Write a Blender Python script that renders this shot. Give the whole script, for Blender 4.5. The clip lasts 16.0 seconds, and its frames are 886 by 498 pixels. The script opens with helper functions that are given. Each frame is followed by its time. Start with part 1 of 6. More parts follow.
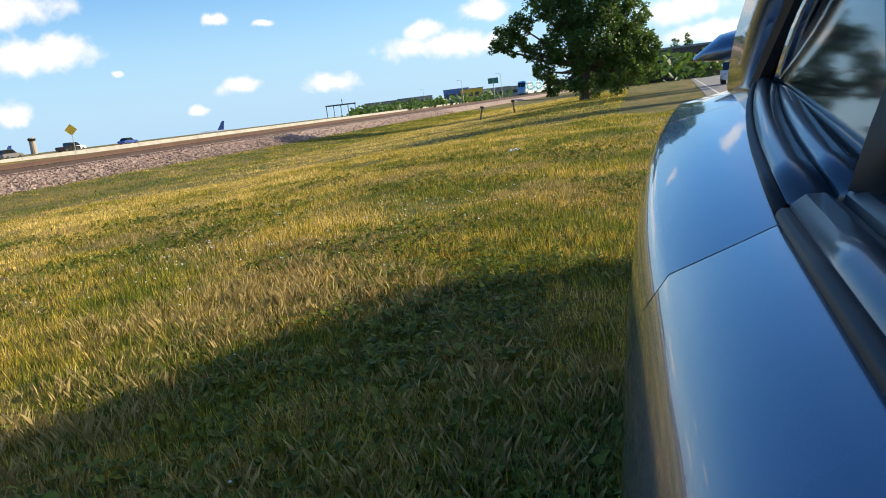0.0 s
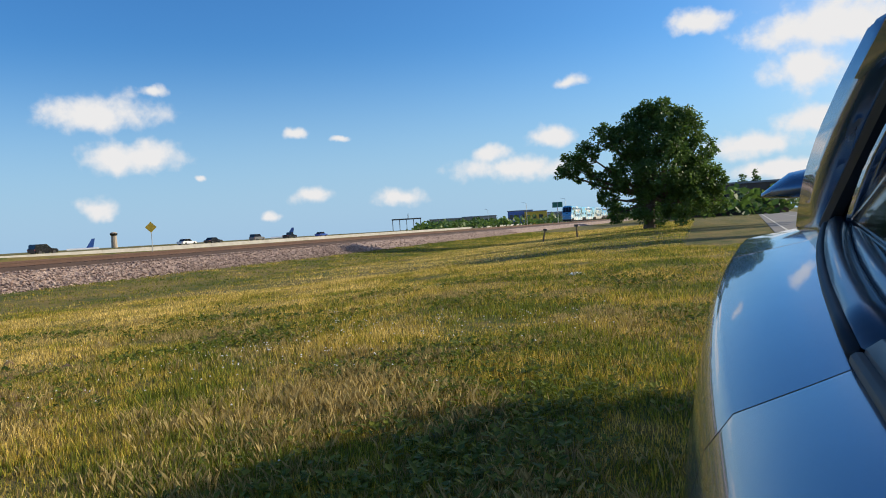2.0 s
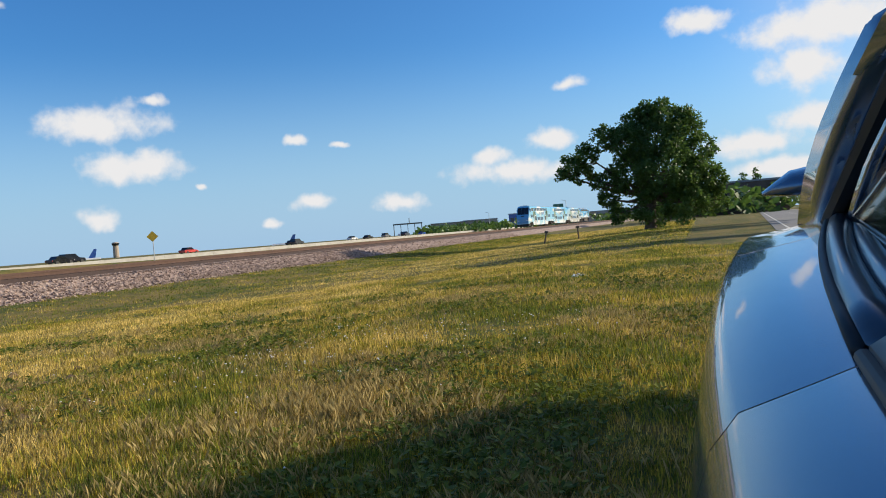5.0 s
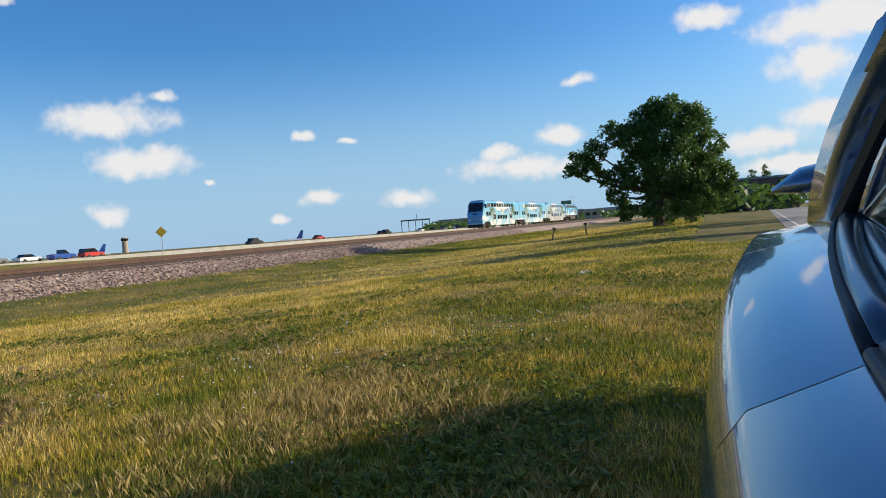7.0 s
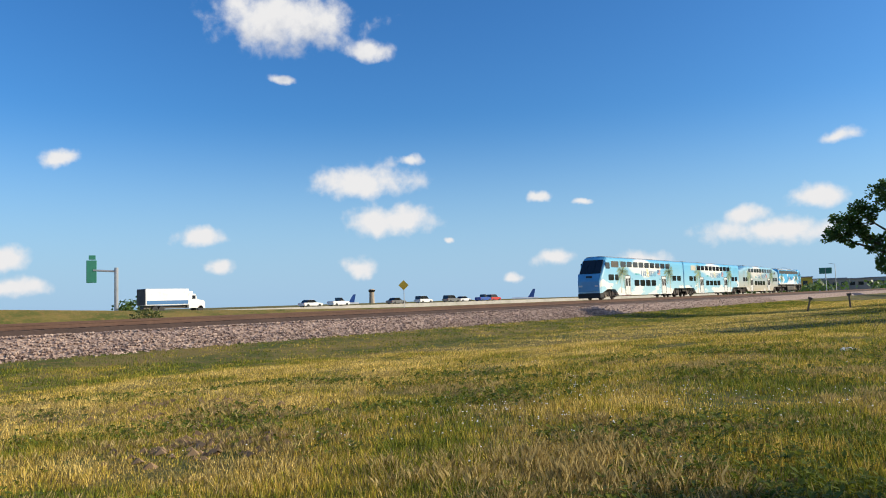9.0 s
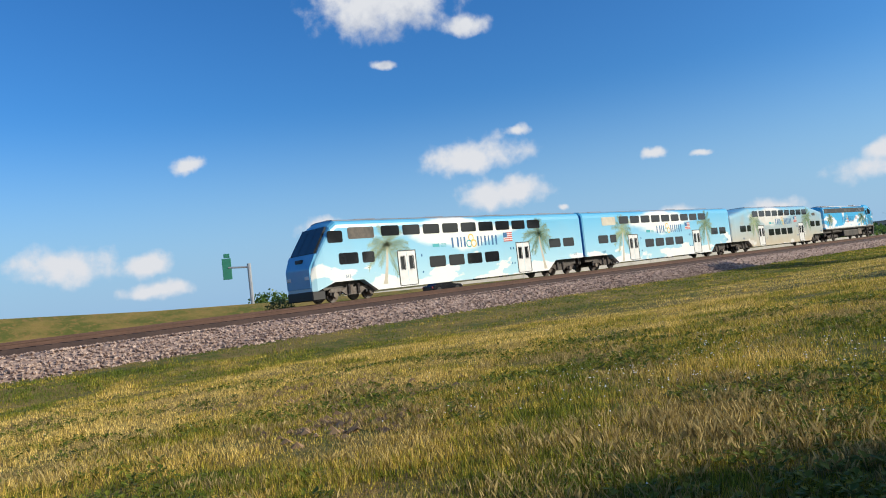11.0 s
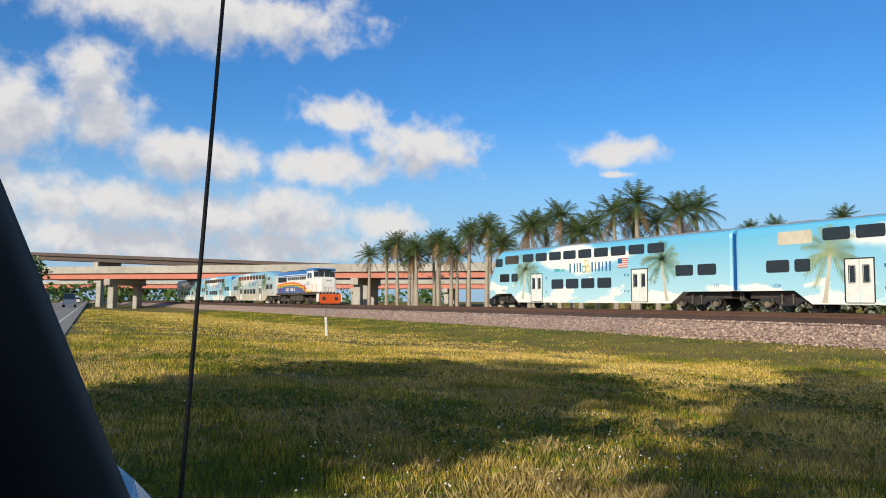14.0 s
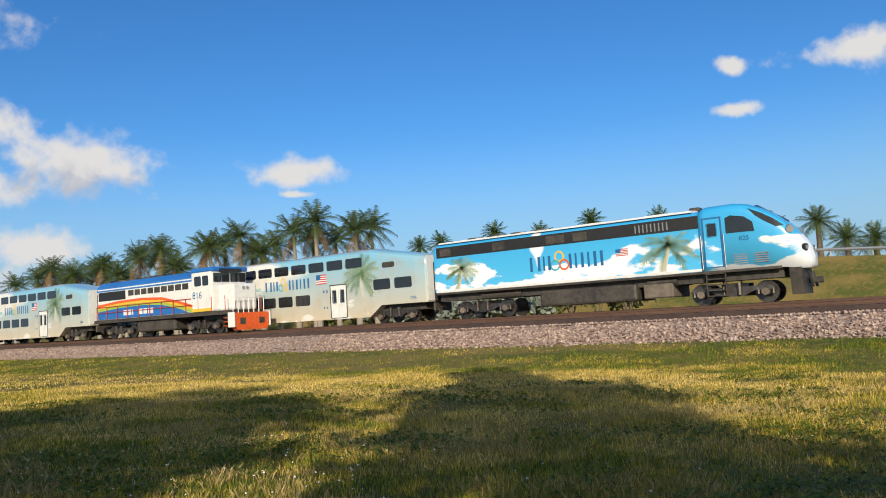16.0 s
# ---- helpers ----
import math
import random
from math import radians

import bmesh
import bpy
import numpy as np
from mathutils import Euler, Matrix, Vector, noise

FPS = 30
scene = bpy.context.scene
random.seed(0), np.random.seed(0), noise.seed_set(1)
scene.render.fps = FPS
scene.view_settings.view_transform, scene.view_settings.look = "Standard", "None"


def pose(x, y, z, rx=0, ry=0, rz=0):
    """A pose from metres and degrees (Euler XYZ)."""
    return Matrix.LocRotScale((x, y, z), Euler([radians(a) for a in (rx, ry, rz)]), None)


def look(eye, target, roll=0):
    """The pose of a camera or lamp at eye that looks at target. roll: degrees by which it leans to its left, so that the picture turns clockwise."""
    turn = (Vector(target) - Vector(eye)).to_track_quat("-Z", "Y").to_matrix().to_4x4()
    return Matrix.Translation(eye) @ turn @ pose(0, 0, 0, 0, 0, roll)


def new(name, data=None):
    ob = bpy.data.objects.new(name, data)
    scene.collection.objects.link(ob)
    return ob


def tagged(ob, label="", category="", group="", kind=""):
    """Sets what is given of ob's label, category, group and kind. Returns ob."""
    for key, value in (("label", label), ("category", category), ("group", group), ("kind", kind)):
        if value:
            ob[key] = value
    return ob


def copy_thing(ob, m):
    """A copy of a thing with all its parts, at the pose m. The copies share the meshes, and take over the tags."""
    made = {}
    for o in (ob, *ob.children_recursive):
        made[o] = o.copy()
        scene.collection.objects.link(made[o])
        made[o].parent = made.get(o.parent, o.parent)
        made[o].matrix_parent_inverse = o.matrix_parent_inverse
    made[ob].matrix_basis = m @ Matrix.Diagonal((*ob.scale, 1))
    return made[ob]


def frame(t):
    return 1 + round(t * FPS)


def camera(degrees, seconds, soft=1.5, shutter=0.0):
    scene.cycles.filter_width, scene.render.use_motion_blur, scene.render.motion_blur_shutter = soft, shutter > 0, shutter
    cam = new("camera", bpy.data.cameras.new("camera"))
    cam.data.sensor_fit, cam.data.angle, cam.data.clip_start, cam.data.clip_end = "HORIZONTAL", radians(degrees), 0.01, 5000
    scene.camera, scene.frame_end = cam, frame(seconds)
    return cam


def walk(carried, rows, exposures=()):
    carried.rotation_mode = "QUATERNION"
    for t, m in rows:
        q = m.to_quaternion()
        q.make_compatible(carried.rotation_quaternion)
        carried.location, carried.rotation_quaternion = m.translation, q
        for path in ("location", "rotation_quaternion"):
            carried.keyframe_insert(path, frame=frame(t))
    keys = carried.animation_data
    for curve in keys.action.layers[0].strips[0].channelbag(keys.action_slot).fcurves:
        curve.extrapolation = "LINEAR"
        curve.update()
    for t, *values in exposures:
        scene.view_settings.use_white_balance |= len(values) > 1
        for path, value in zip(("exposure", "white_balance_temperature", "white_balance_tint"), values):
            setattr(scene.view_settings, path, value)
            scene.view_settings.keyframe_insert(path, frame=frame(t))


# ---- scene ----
cam = camera(62.5, 16.0, soft=1.0)
EYE_A, EYE_B = (0.0, 0.0, 1.20), (0.20, -0.10, 1.20)
# seconds, yaw, pitch, roll
TURNS = [(0.0, 15.45, -11.18, -6.92), (0.2, 17.71, -7.23, -2.43), (0.5, 22.47, -6.84, -1.79), (1.0, 19.76, -1.89, -2.36),
         (1.5, 19.35, -1.66, -3.02), (2.0, 19.18, -1.67, -3.37), (2.5, 20.46, -2.8, -4.77), (3.0, 20.59, -2.41, -4.69),
         (3.5, 20.55, -2.08, -5.23), (4.0, 20.05, -1.51, -4.84), (4.2, 19.57, -1.24, -4.69), (6.5, 19.31, -1.59, -4.2),
         (7.0, 19.9, -1.59, -4.23), (7.5, 20.0, -1.42, -3.92), (8.0, 21.9, -1.23, -4.0), (8.3, 24.09, 0.22, -3.48),
         (8.5, 34.31, -1.09, -3.1), (8.7, 47.07, -1.78, -3.74), (9.0, 37.68, 4.03, -1.75), (9.5, 36.3, 4.41, -0.95),
         (9.7, 40.16, 4.17, -1.49), (12.0, 48.3, 1.96, -6.17), (12.2, 53.63, 1.74, -4.91), (12.3, 64.5, 2.64, -4.6),
         (12.4, 76.3, 2.2, -3.2), (12.5, 87.9, -0.05, -2.82), (12.6, 99.4, -0.5, -2.6), (12.8, 116.85, 0.83, 1.21),
         (13.0, 133.16, 0.05, 0.78), (13.5, 153.0, 4.12, 0.2), (13.7, 151.07, 0.9, 0.0), (14.0, 150.25, 4.11, 0.35),
         (14.5, 151.0, 4.68, 0.62), (14.7, 151.53, 0.14, 1.28), (14.8, 147.88, 0.92, 1.32), (15.0, 139.74, 0.14, 0.06),
         (15.5, 130.67, 4.41, -3.89), (16.0, 125.56, 4.94, -3.58)]


def eye_at(t):
    stops = ((0.0, 0.0), (8.6, 0.0), (11.6, 0.5), (13.5, 0.74), (14.0, 0.92), (14.5, 0.95), (14.8, 0.4), (16.0, 0.4))
    k = float(np.interp(t, [q[0] for q in stops], [q[1] for q in stops]))
    return [a + (b - a) * k for a, b in zip(EYE_A, EYE_B)]


walk(cam, [(t, pose(*eye_at(t), 90 + p, 0, y) @ pose(0, 0, 0, 0, 0, r)) for t, y, p, r in TURNS],
     exposures=[(0.0, 0.55, 6900, 10), (0.5, 0.46, 6750, 10), (1.0, 0.14, 6550, 10), (1.5, 0.1, 6500, 10), (8.3, 0.1, 6500, 10), (9.5, 0.12, 6450, 10), (12.0, -0.2, 6050, 10), (12.5, -0.25, 6150, 10),
                (13.0, -0.12, 6500, 10), (14.0, -0.03, 6550, 10), (16.0, -0.07, 6600, 10)])

# ---------------------------------------------------------------- light
SUN_AZ, SUN_EL = math.atan2(0.84, 0.54), radians(22)     # from +y towards +x
sun = new("sun", bpy.data.lights.new("sun", "SUN"))
sun.data.energy, sun.data.angle, sun.data.color = 5.0, radians(0.53), (1.0, 0.9, 0.72)
sun.matrix_basis = look((60 * math.sin(SUN_AZ), 60 * math.cos(SUN_AZ), 60 * math.tan(SUN_EL)), (0, 0, 0))

# azimuth from +y towards -x, elevation, half width, half height, in degrees
CLOUDS = [(40.2, 10.9, 0.9, 0.4), (43.5, 9.4, 3.7, 1.1), (41.8, 6.3, 3.1, 1.0), (30.0, 7.8, 0.8, 0.4), (26.7, 7.4, 0.7, 0.2),
          (56.1, 5.3, 1.5, 0.6), (54.7, 3.0, 0.9, 0.5), (44.4, 2.8, 1.3, 0.8), (49.8, 17.1, 0.9, 0.3), (65.3, 10.7, 1.2, 0.5),
          (49.6, 21.3, 5.0, 1.7), (43.0, 19.4, 1.9, 0.6), (10.4, 6.5, 1.8, 0.6), (13.3, 4.3, 4.5, 0.8), (15.0, 5.3, 1.2, 0.7)]
CLOUDS += [(8.8, 10.5, 1.5, 0.4), (37.1, 4.6, 0.4, 0.2), (29.2, 3.0, 1.5, 0.5), (22.2, 2.5, 2.2, 0.6), (-0.8, 13.7, 2.0, 0.7),
           (-9.1, 12.3, 4.5, 1.5), (-7.8, 9.3, 3.1, 1.2), (-7.9, 6.0, 2.0, 0.9), (-3.8, 4.6, 3.6, 0.8), (-6.2, 2.8, 3.2, 0.6),
           (32.4, 1.5, 0.6, 0.3), (69.0, 3.6, 1.6, 0.7), (68.8, 1.7, 2.3, 0.5), (74.3, 4.1, 2.9, 1.2)]
CLOUDS += [(92.0, 16.1, 5.8, 0.7), (86.7, 13.0, 3.9, 0.9), (102.9, 16.3, 1.1, 0.6), (102.6, 13.2, 1.5, 0.5), (136.9, 11.4, 3.4, 1.0),
           (136.9, 9.8, 1.5, 0.3), (152.2, 11.9, 4.6, 1.8), (159.3, 10.4, 5.3, 1.3), (158.2, 14.5, 3.3, 1.2)]
CLOUDS += [(169.7, 10.6, 5.1, 1.7), (168.9, 20.8, 10.6, 2.0), (176.5, 15.8, 2.4, 2.2), (-178.5, 12.2, 3.9, 2.9), (175.7, 12.7, 2.8, 2.4),
           (-177.6, 7.5, 3.9, 1.9), (178.5, 6.5, 2.4, 1.2), (174.4, 7.0, 3.3, 1.9), (168.8, 6.3, 5.1, 1.7), (162.9, 6.4, 5.2, 2.0)]
CLOUDS += [(154.9, 6.0, 2.7, 1.3), (173.6, 4.2, 8.3, 1.7), (163.3, 4.2, 6.5, 1.3), 
           (94.2, 15.9, 2.2, 1.1), (-40, 9, 6, 2), (-75, 14, 8, 2), (-120, 8, 7, 2), (-150, 14, 6, 2.5)]


def build_world():
    w = bpy.data.worlds.new("sky")
    scene.world = w
    w.use_nodes = True
    n, l = w.node_tree.nodes, w.node_tree.links
    n.clear()
    out, bg = n.new("ShaderNodeOutputWorld"), n.new("ShaderNodeBackground")
    sky = n.new("ShaderNodeTexSky")
    sky.sky_type, sky.sun_disc = "NISHITA", False
    sky.sun_elevation, sky.sun_rotation = SUN_EL, SUN_AZ
    sky.air_density, sky.dust_density, sky.ozone_density = 1.0, 1.2, 2.0
    tc = n.new("ShaderNodeTexCoord")
    warp = n.new("ShaderNodeTexNoise")
    warp.inputs["Scale"].default_value, warp.inputs["Detail"].default_value = 22, 5
    l.new(tc.outputs["Generated"], warp.inputs["Vector"])
    sub = n.new("ShaderNodeVectorMath")
    sub.operation = "SUBTRACT"
    sub.inputs[1].default_value = (0.5, 0.5, 0.5)
    l.new(warp.outputs["Color"], sub.inputs[0])
    mad = n.new("ShaderNodeVectorMath")
    mad.operation = "MULTIPLY_ADD"
    mad.inputs[1].default_value = (0.03, 0.03, 0.022)
    l.new(sub.outputs[0], mad.inputs[0])
    l.new(tc.outputs["Generated"], mad.inputs[2])
    up = n.new("ShaderNodeVectorMath")
    up.operation = "ADD"
    up.inputs[1].default_value = (0, 0, 0.034)
    l.new(mad.outputs[0], up.inputs[0])

    def field(src, clouds):
        last = None
        for az, el, hw, hh in clouds:
            a, e = radians(az), radians(el)
            m = n.new("ShaderNodeMapping")
            m.vector_type = "TEXTURE"
            m.inputs["Location"].default_value = (-math.sin(a) * math.cos(e), math.cos(a) * math.cos(e), math.sin(e))
            m.inputs["Rotation"].default_value = (0, 0, a)
            m.inputs["Scale"].default_value = (radians(hw) * 1.25, 0.5, radians(hh) * 1.35)
            l.new(src, m.inputs["Vector"])
            ln = n.new("ShaderNodeVectorMath")
            ln.operation = "LENGTH"
            l.new(m.outputs[0], ln.inputs[0])
            if last is None:
                last = ln.outputs["Value"]
            else:
                mn = n.new("ShaderNodeMath")
                mn.operation = "SMOOTH_MIN"
                mn.inputs[2].default_value = 0.25
                l.new(last, mn.inputs[0])
                l.new(ln.outputs["Value"], mn.inputs[1])
                last = mn.outputs[0]
        return last
    last = field(mad.outputs[0], CLOUDS)
    above = field(up.outputs[0], [c for c in CLOUDS if c[3] >= 1.7])
    puff = n.new("ShaderNodeTexNoise")
    puff.inputs["Scale"].default_value, puff.inputs["Detail"].default_value, puff.inputs["Roughness"].default_value = 32, 6, 0.55
    l.new(tc.outputs["Generated"], puff.inputs["Vector"])
    add = n.new("ShaderNodeMath")
    add.operation = "MULTIPLY_ADD"
    add.inputs[1].default_value = 1.55
    l.new(puff.outputs["Fac"], add.inputs[0])
    l.new(last, add.inputs[2])
    ramp = n.new("ShaderNodeMapRange")
    ramp.interpolation_type = "SMOOTHSTEP"
    ramp.inputs["From Min"].default_value, ramp.inputs["From Max"].default_value = 1.86, 1.08
    l.new(add.outputs[0], ramp.inputs["Value"])
    relief = n.new("ShaderNodeTexNoise")
    relief.inputs["Scale"].default_value, relief.inputs["Detail"].default_value, relief.inputs["Roughness"].default_value = 32, 6, 0.55
    l.new(up.outputs[0], relief.inputs["Vector"])
    shade = n.new("ShaderNodeMath")
    shade.operation = "MULTIPLY_ADD"
    shade.inputs[1].default_value = 2.2
    l.new(relief.outputs["Fac"], shade.inputs[0])
    l.new(above, shade.inputs[2])
    core = n.new("ShaderNodeMapRange")
    core.interpolation_type = "SMOOTHSTEP"
    core.inputs["From Min"].default_value, core.inputs["From Max"].default_value = 2.15, 1.25
    l.new(shade.outputs[0], core.inputs["Value"])
    tint = n.new("ShaderNodeMix")
    tint.data_type = "RGBA"
    tint.inputs[6].default_value = (7.3, 7.25, 7.25, 1)
    tint.inputs[7].default_value = (4.9, 5.2, 5.9, 1)
    l.new(core.outputs[0], tint.inputs[0])
    hsv = n.new("ShaderNodeHueSaturation")
    hsv.inputs["Saturation"].default_value = 1.25
    l.new(sky.outputs[0], hsv.inputs["Color"])
    mix = n.new("ShaderNodeMix")
    mix.data_type = "RGBA"
    l.new(ramp.outputs[0], mix.inputs[0])
    deep = n.new("ShaderNodeMix")
    deep.data_type, deep.blend_type = "RGBA", "MULTIPLY"
    deep.inputs[0].default_value = 1.0
    deep.inputs[7].default_value = (0.64, 1.07, 1.45, 1)
    l.new(hsv.outputs[0], deep.inputs[6])
    # pale blue haze low over the horizon
    sx = n.new("ShaderNodeSeparateXYZ")
    l.new(tc.outputs["Generated"], sx.inputs[0])
    hz = n.new("ShaderNodeMapRange")
    hz.interpolation_type = "SMOOTHSTEP"
    hz.inputs["From Min"].default_value, hz.inputs["From Max"].default_value, hz.inputs["To Min"].default_value, hz.inputs["To Max"].default_value = 0.0, 0.26, 0.85, 0.0
    l.new(sx.outputs["Z"], hz.inputs["Value"])
    pale = n.new("ShaderNodeMix")
    pale.data_type = "RGBA"
    pale.inputs[7].default_value = (3.5, 5.3, 7.3, 1)
    l.new(hz.outputs[0], pale.inputs[0])
    l.new(deep.outputs[2], pale.inputs[6])
    # white glare of the hazy sky round the sun
    toward = n.new("ShaderNodeVectorMath")
    toward.operation = "DOT_PRODUCT"
    toward.inputs[1].default_value = (math.sin(SUN_AZ) * math.cos(SUN_EL), math.cos(SUN_AZ) * math.cos(SUN_EL), math.sin(SUN_EL))
    l.new(tc.outputs["Generated"], toward.inputs[0])
    gl = n.new("ShaderNodeMapRange")
    gl.interpolation_type = "SMOOTHSTEP"
    gl.inputs["From Min"].default_value, gl.inputs["From Max"].default_value, gl.inputs["To Max"].default_value = 0.56, 1.0, 0.8
    l.new(toward.outputs["Value"], gl.inputs["Value"])
    glare = n.new("ShaderNodeMix")
    glare.data_type = "RGBA"
    glare.inputs[7].default_value = (8.6, 7.6, 6.0, 1)
    l.new(gl.outputs[0], glare.inputs[0])
    l.new(pale.outputs[2], glare.inputs[6])
    l.new(glare.outputs[2], mix.inputs[6])
    l.new(tint.outputs[2], mix.inputs[7])
    l.new(mix.outputs[2], bg.inputs[0])
    bg.inputs[1].default_value = 0.107
    l.new(bg.outputs[0], out.inputs[0])


build_world()


# ---------------------------------------------------------------- materials
def mat(name, color, rough=0.6, metal=0.0, color2=None, scale=8.0, bump=0.0, bump_scale=None, coat=0.0, spec=0.5, vary=0.0, detail=5.0):
    """A surface of one colour and its stained second, mixed by noise at two scales."""
    m = bpy.data.materials.new(name)
    m.use_nodes = True
    n, l = m.node_tree.nodes, m.node_tree.links
    b = n["Principled BSDF"]
    b.inputs["Roughness"].default_value, b.inputs["Metallic"].default_value = rough, metal
    b.inputs["Coat Weight"].default_value, b.inputs["Specular IOR Level"].default_value = coat, spec
    c2 = color2 or tuple(c * 0.75 for c in color)
    tc = n.new("ShaderNodeTexCoord")
    a = n.new("ShaderNodeTexNoise")
    a.inputs["Scale"].default_value, a.inputs["Detail"].default_value = scale, detail
    l.new(tc.outputs["Object"], a.inputs["Vector"])
    b2 = n.new("ShaderNodeTexNoise")
    b2.inputs["Scale"].default_value, b2.inputs["Detail"].default_value = scale * 0.13, 3
    l.new(tc.outputs["Object"], b2.inputs["Vector"])
    av = n.new("ShaderNodeMath")
    av.operation = "ADD"
    l.new(a.outputs["Fac"], av.inputs[0])
    l.new(b2.outputs["Fac"], av.inputs[1])
    src = av.outputs[0]
    if vary:
        oi = n.new("ShaderNodeObjectInfo")
        ma = n.new("ShaderNodeMath")
        ma.operation = "MULTIPLY_ADD"
        ma.inputs[1].default_value = vary
        l.new(oi.outputs["Random"], ma.inputs[0])
        l.new(src, ma.inputs[2])
        src = ma.outputs[0]
    r = n.new("ShaderNodeMapRange")
    r.inputs["From Min"].default_value, r.inputs["From Max"].default_value = 0.75, 1.25 + vary
    l.new(src, r.inputs["Value"])
    mx = n.new("ShaderNodeMix")
    mx.data_type = "RGBA"
    mx.inputs[6].default_value, mx.inputs[7].default_value = (*color, 1), (*c2, 1)
    l.new(r.outputs[0], mx.inputs[0])
    l.new(mx.outputs[2], b.inputs["Base Color"])
    if bump:
        bp = n.new("ShaderNodeBump")
        bp.inputs["Strength"].default_value, bp.inputs["Distance"].default_value = bump, 0.02
        c = n.new("ShaderNodeTexNoise")
        c.inputs["Scale"].default_value, c.inputs["Detail"].default_value = bump_scale or scale * 4, 6
        l.new(tc.outputs["Object"], c.inputs["Vector"])
        l.new(c.outputs["Fac"], bp.inputs["Height"])
        l.new(bp.outputs[0], b.inputs["Normal"])
    return m


def livery(name, sky_top, sky_low, white, grime, phase, foot=0.7, band=(12.0, 6.5)):
    """Wrap film with white cloud banks on blue, dirt towards the sill along the length."""
    m = bpy.data.materials.new(name)
    m.use_nodes = True
    n, l = m.node_tree.nodes, m.node_tree.links
    b = n["Principled BSDF"]
    b.inputs["Roughness"].default_value = 0.32
    b.inputs["Coat Weight"].default_value = 0.25
    tc = n.new("ShaderNodeTexCoord")
    sep = n.new("ShaderNodeSeparateXYZ")
    l.new(tc.outputs["Object"], sep.inputs[0])
    mp = n.new("ShaderNodeMapping")
    mp.inputs["Location"].default_value = (0, phase, 0)
    mp.inputs["Scale"].default_value = (0.0, 0.34, 0.8)
    l.new(tc.outputs["Object"], mp.inputs["Vector"])
    no = n.new("ShaderNodeTexNoise")
    no.inputs["Scale"].default_value, no.inputs["Detail"].default_value, no.inputs["Roughness"].default_value = 1.0, 6, 0.5
    l.new(mp.outputs[0], no.inputs["Vector"])

    def calc(op, *vals):
        q = n.new("ShaderNodeMath")
        q.operation = op
        for i, v in enumerate(vals):
            if isinstance(v, (int, float)):
                q.inputs[i].default_value = v
            else:
                l.new(v, q.inputs[i])
        return q.outputs[0]
    nz = calc("SUBTRACT", no.outputs["Fac"], 0.5)
    # cloud bank along the foot, rising and falling
    low = calc("SUBTRACT", calc("MULTIPLY_ADD", nz, 9.0, foot), sep.outputs["Z"])
    # pale band behind the upper windows in the middle of the car
    mid = calc("SUBTRACT", calc("MULTIPLY_ADD", calc("ABSOLUTE", calc("SUBTRACT", sep.outputs["Y"], band[0])), -1.0 / band[1], 1.0), calc("MULTIPLY", calc("ABSOLUTE", calc("SUBTRACT", sep.outputs["Z"], 3.75)), 0.75))
    mid = calc("MULTIPLY_ADD", nz, 1.2, mid)
    cr = n.new("ShaderNodeMapRange")
    cr.interpolation_type = "SMOOTHSTEP"
    cr.inputs["From Min"].default_value, cr.inputs["From Max"].default_value = -0.12, 0.3
    l.new(calc("MAXIMUM", low, mid), cr.inputs["Value"])
    g = n.new("ShaderNodeMapRange")
    g.inputs["From Min"].default_value, g.inputs["From Max"].default_value = 0.5, 4.6
    l.new(sep.outputs["Z"], g.inputs["Value"])
    sk = n.new("ShaderNodeMix")
    sk.data_type = "RGBA"
    sk.inputs[6].default_value, sk.inputs[7].default_value = (*sky_low, 1), (*sky_top, 1)
    l.new(g.outputs[0], sk.inputs[0])
    mx = n.new("ShaderNodeMix")
    mx.data_type = "RGBA"
    mx.inputs[7].default_value = (*white, 1)
    l.new(cr.outputs[0], mx.inputs[0])
    l.new(sk.outputs[2], mx.inputs[6])
    st = n.new("ShaderNodeTexNoise")
    st.inputs["Scale"].default_value, st.inputs["Detail"].default_value = 0.9, 8
    l.new(tc.outputs["Object"], st.inputs["Vector"])
    sr = n.new("ShaderNodeMapRange")
    sr.inputs["From Min"].default_value, sr.inputs["From Max"].default_value, sr.inputs["To Max"].default_value = 0.48, 0.8, grime
    l.new(st.outputs["Fac"], sr.inputs["Value"])
    dm = n.new("ShaderNodeMix")
    dm.data_type = "RGBA"
    dm.inputs[7].default_value = (0.42, 0.3, 0.17, 1)
    l.new(sr.outputs[0], dm.inputs[0])
    l.new(mx.outputs[2], dm.inputs[6])
    l.new(dm.outputs[2], b.inputs["Base Color"])
    return m


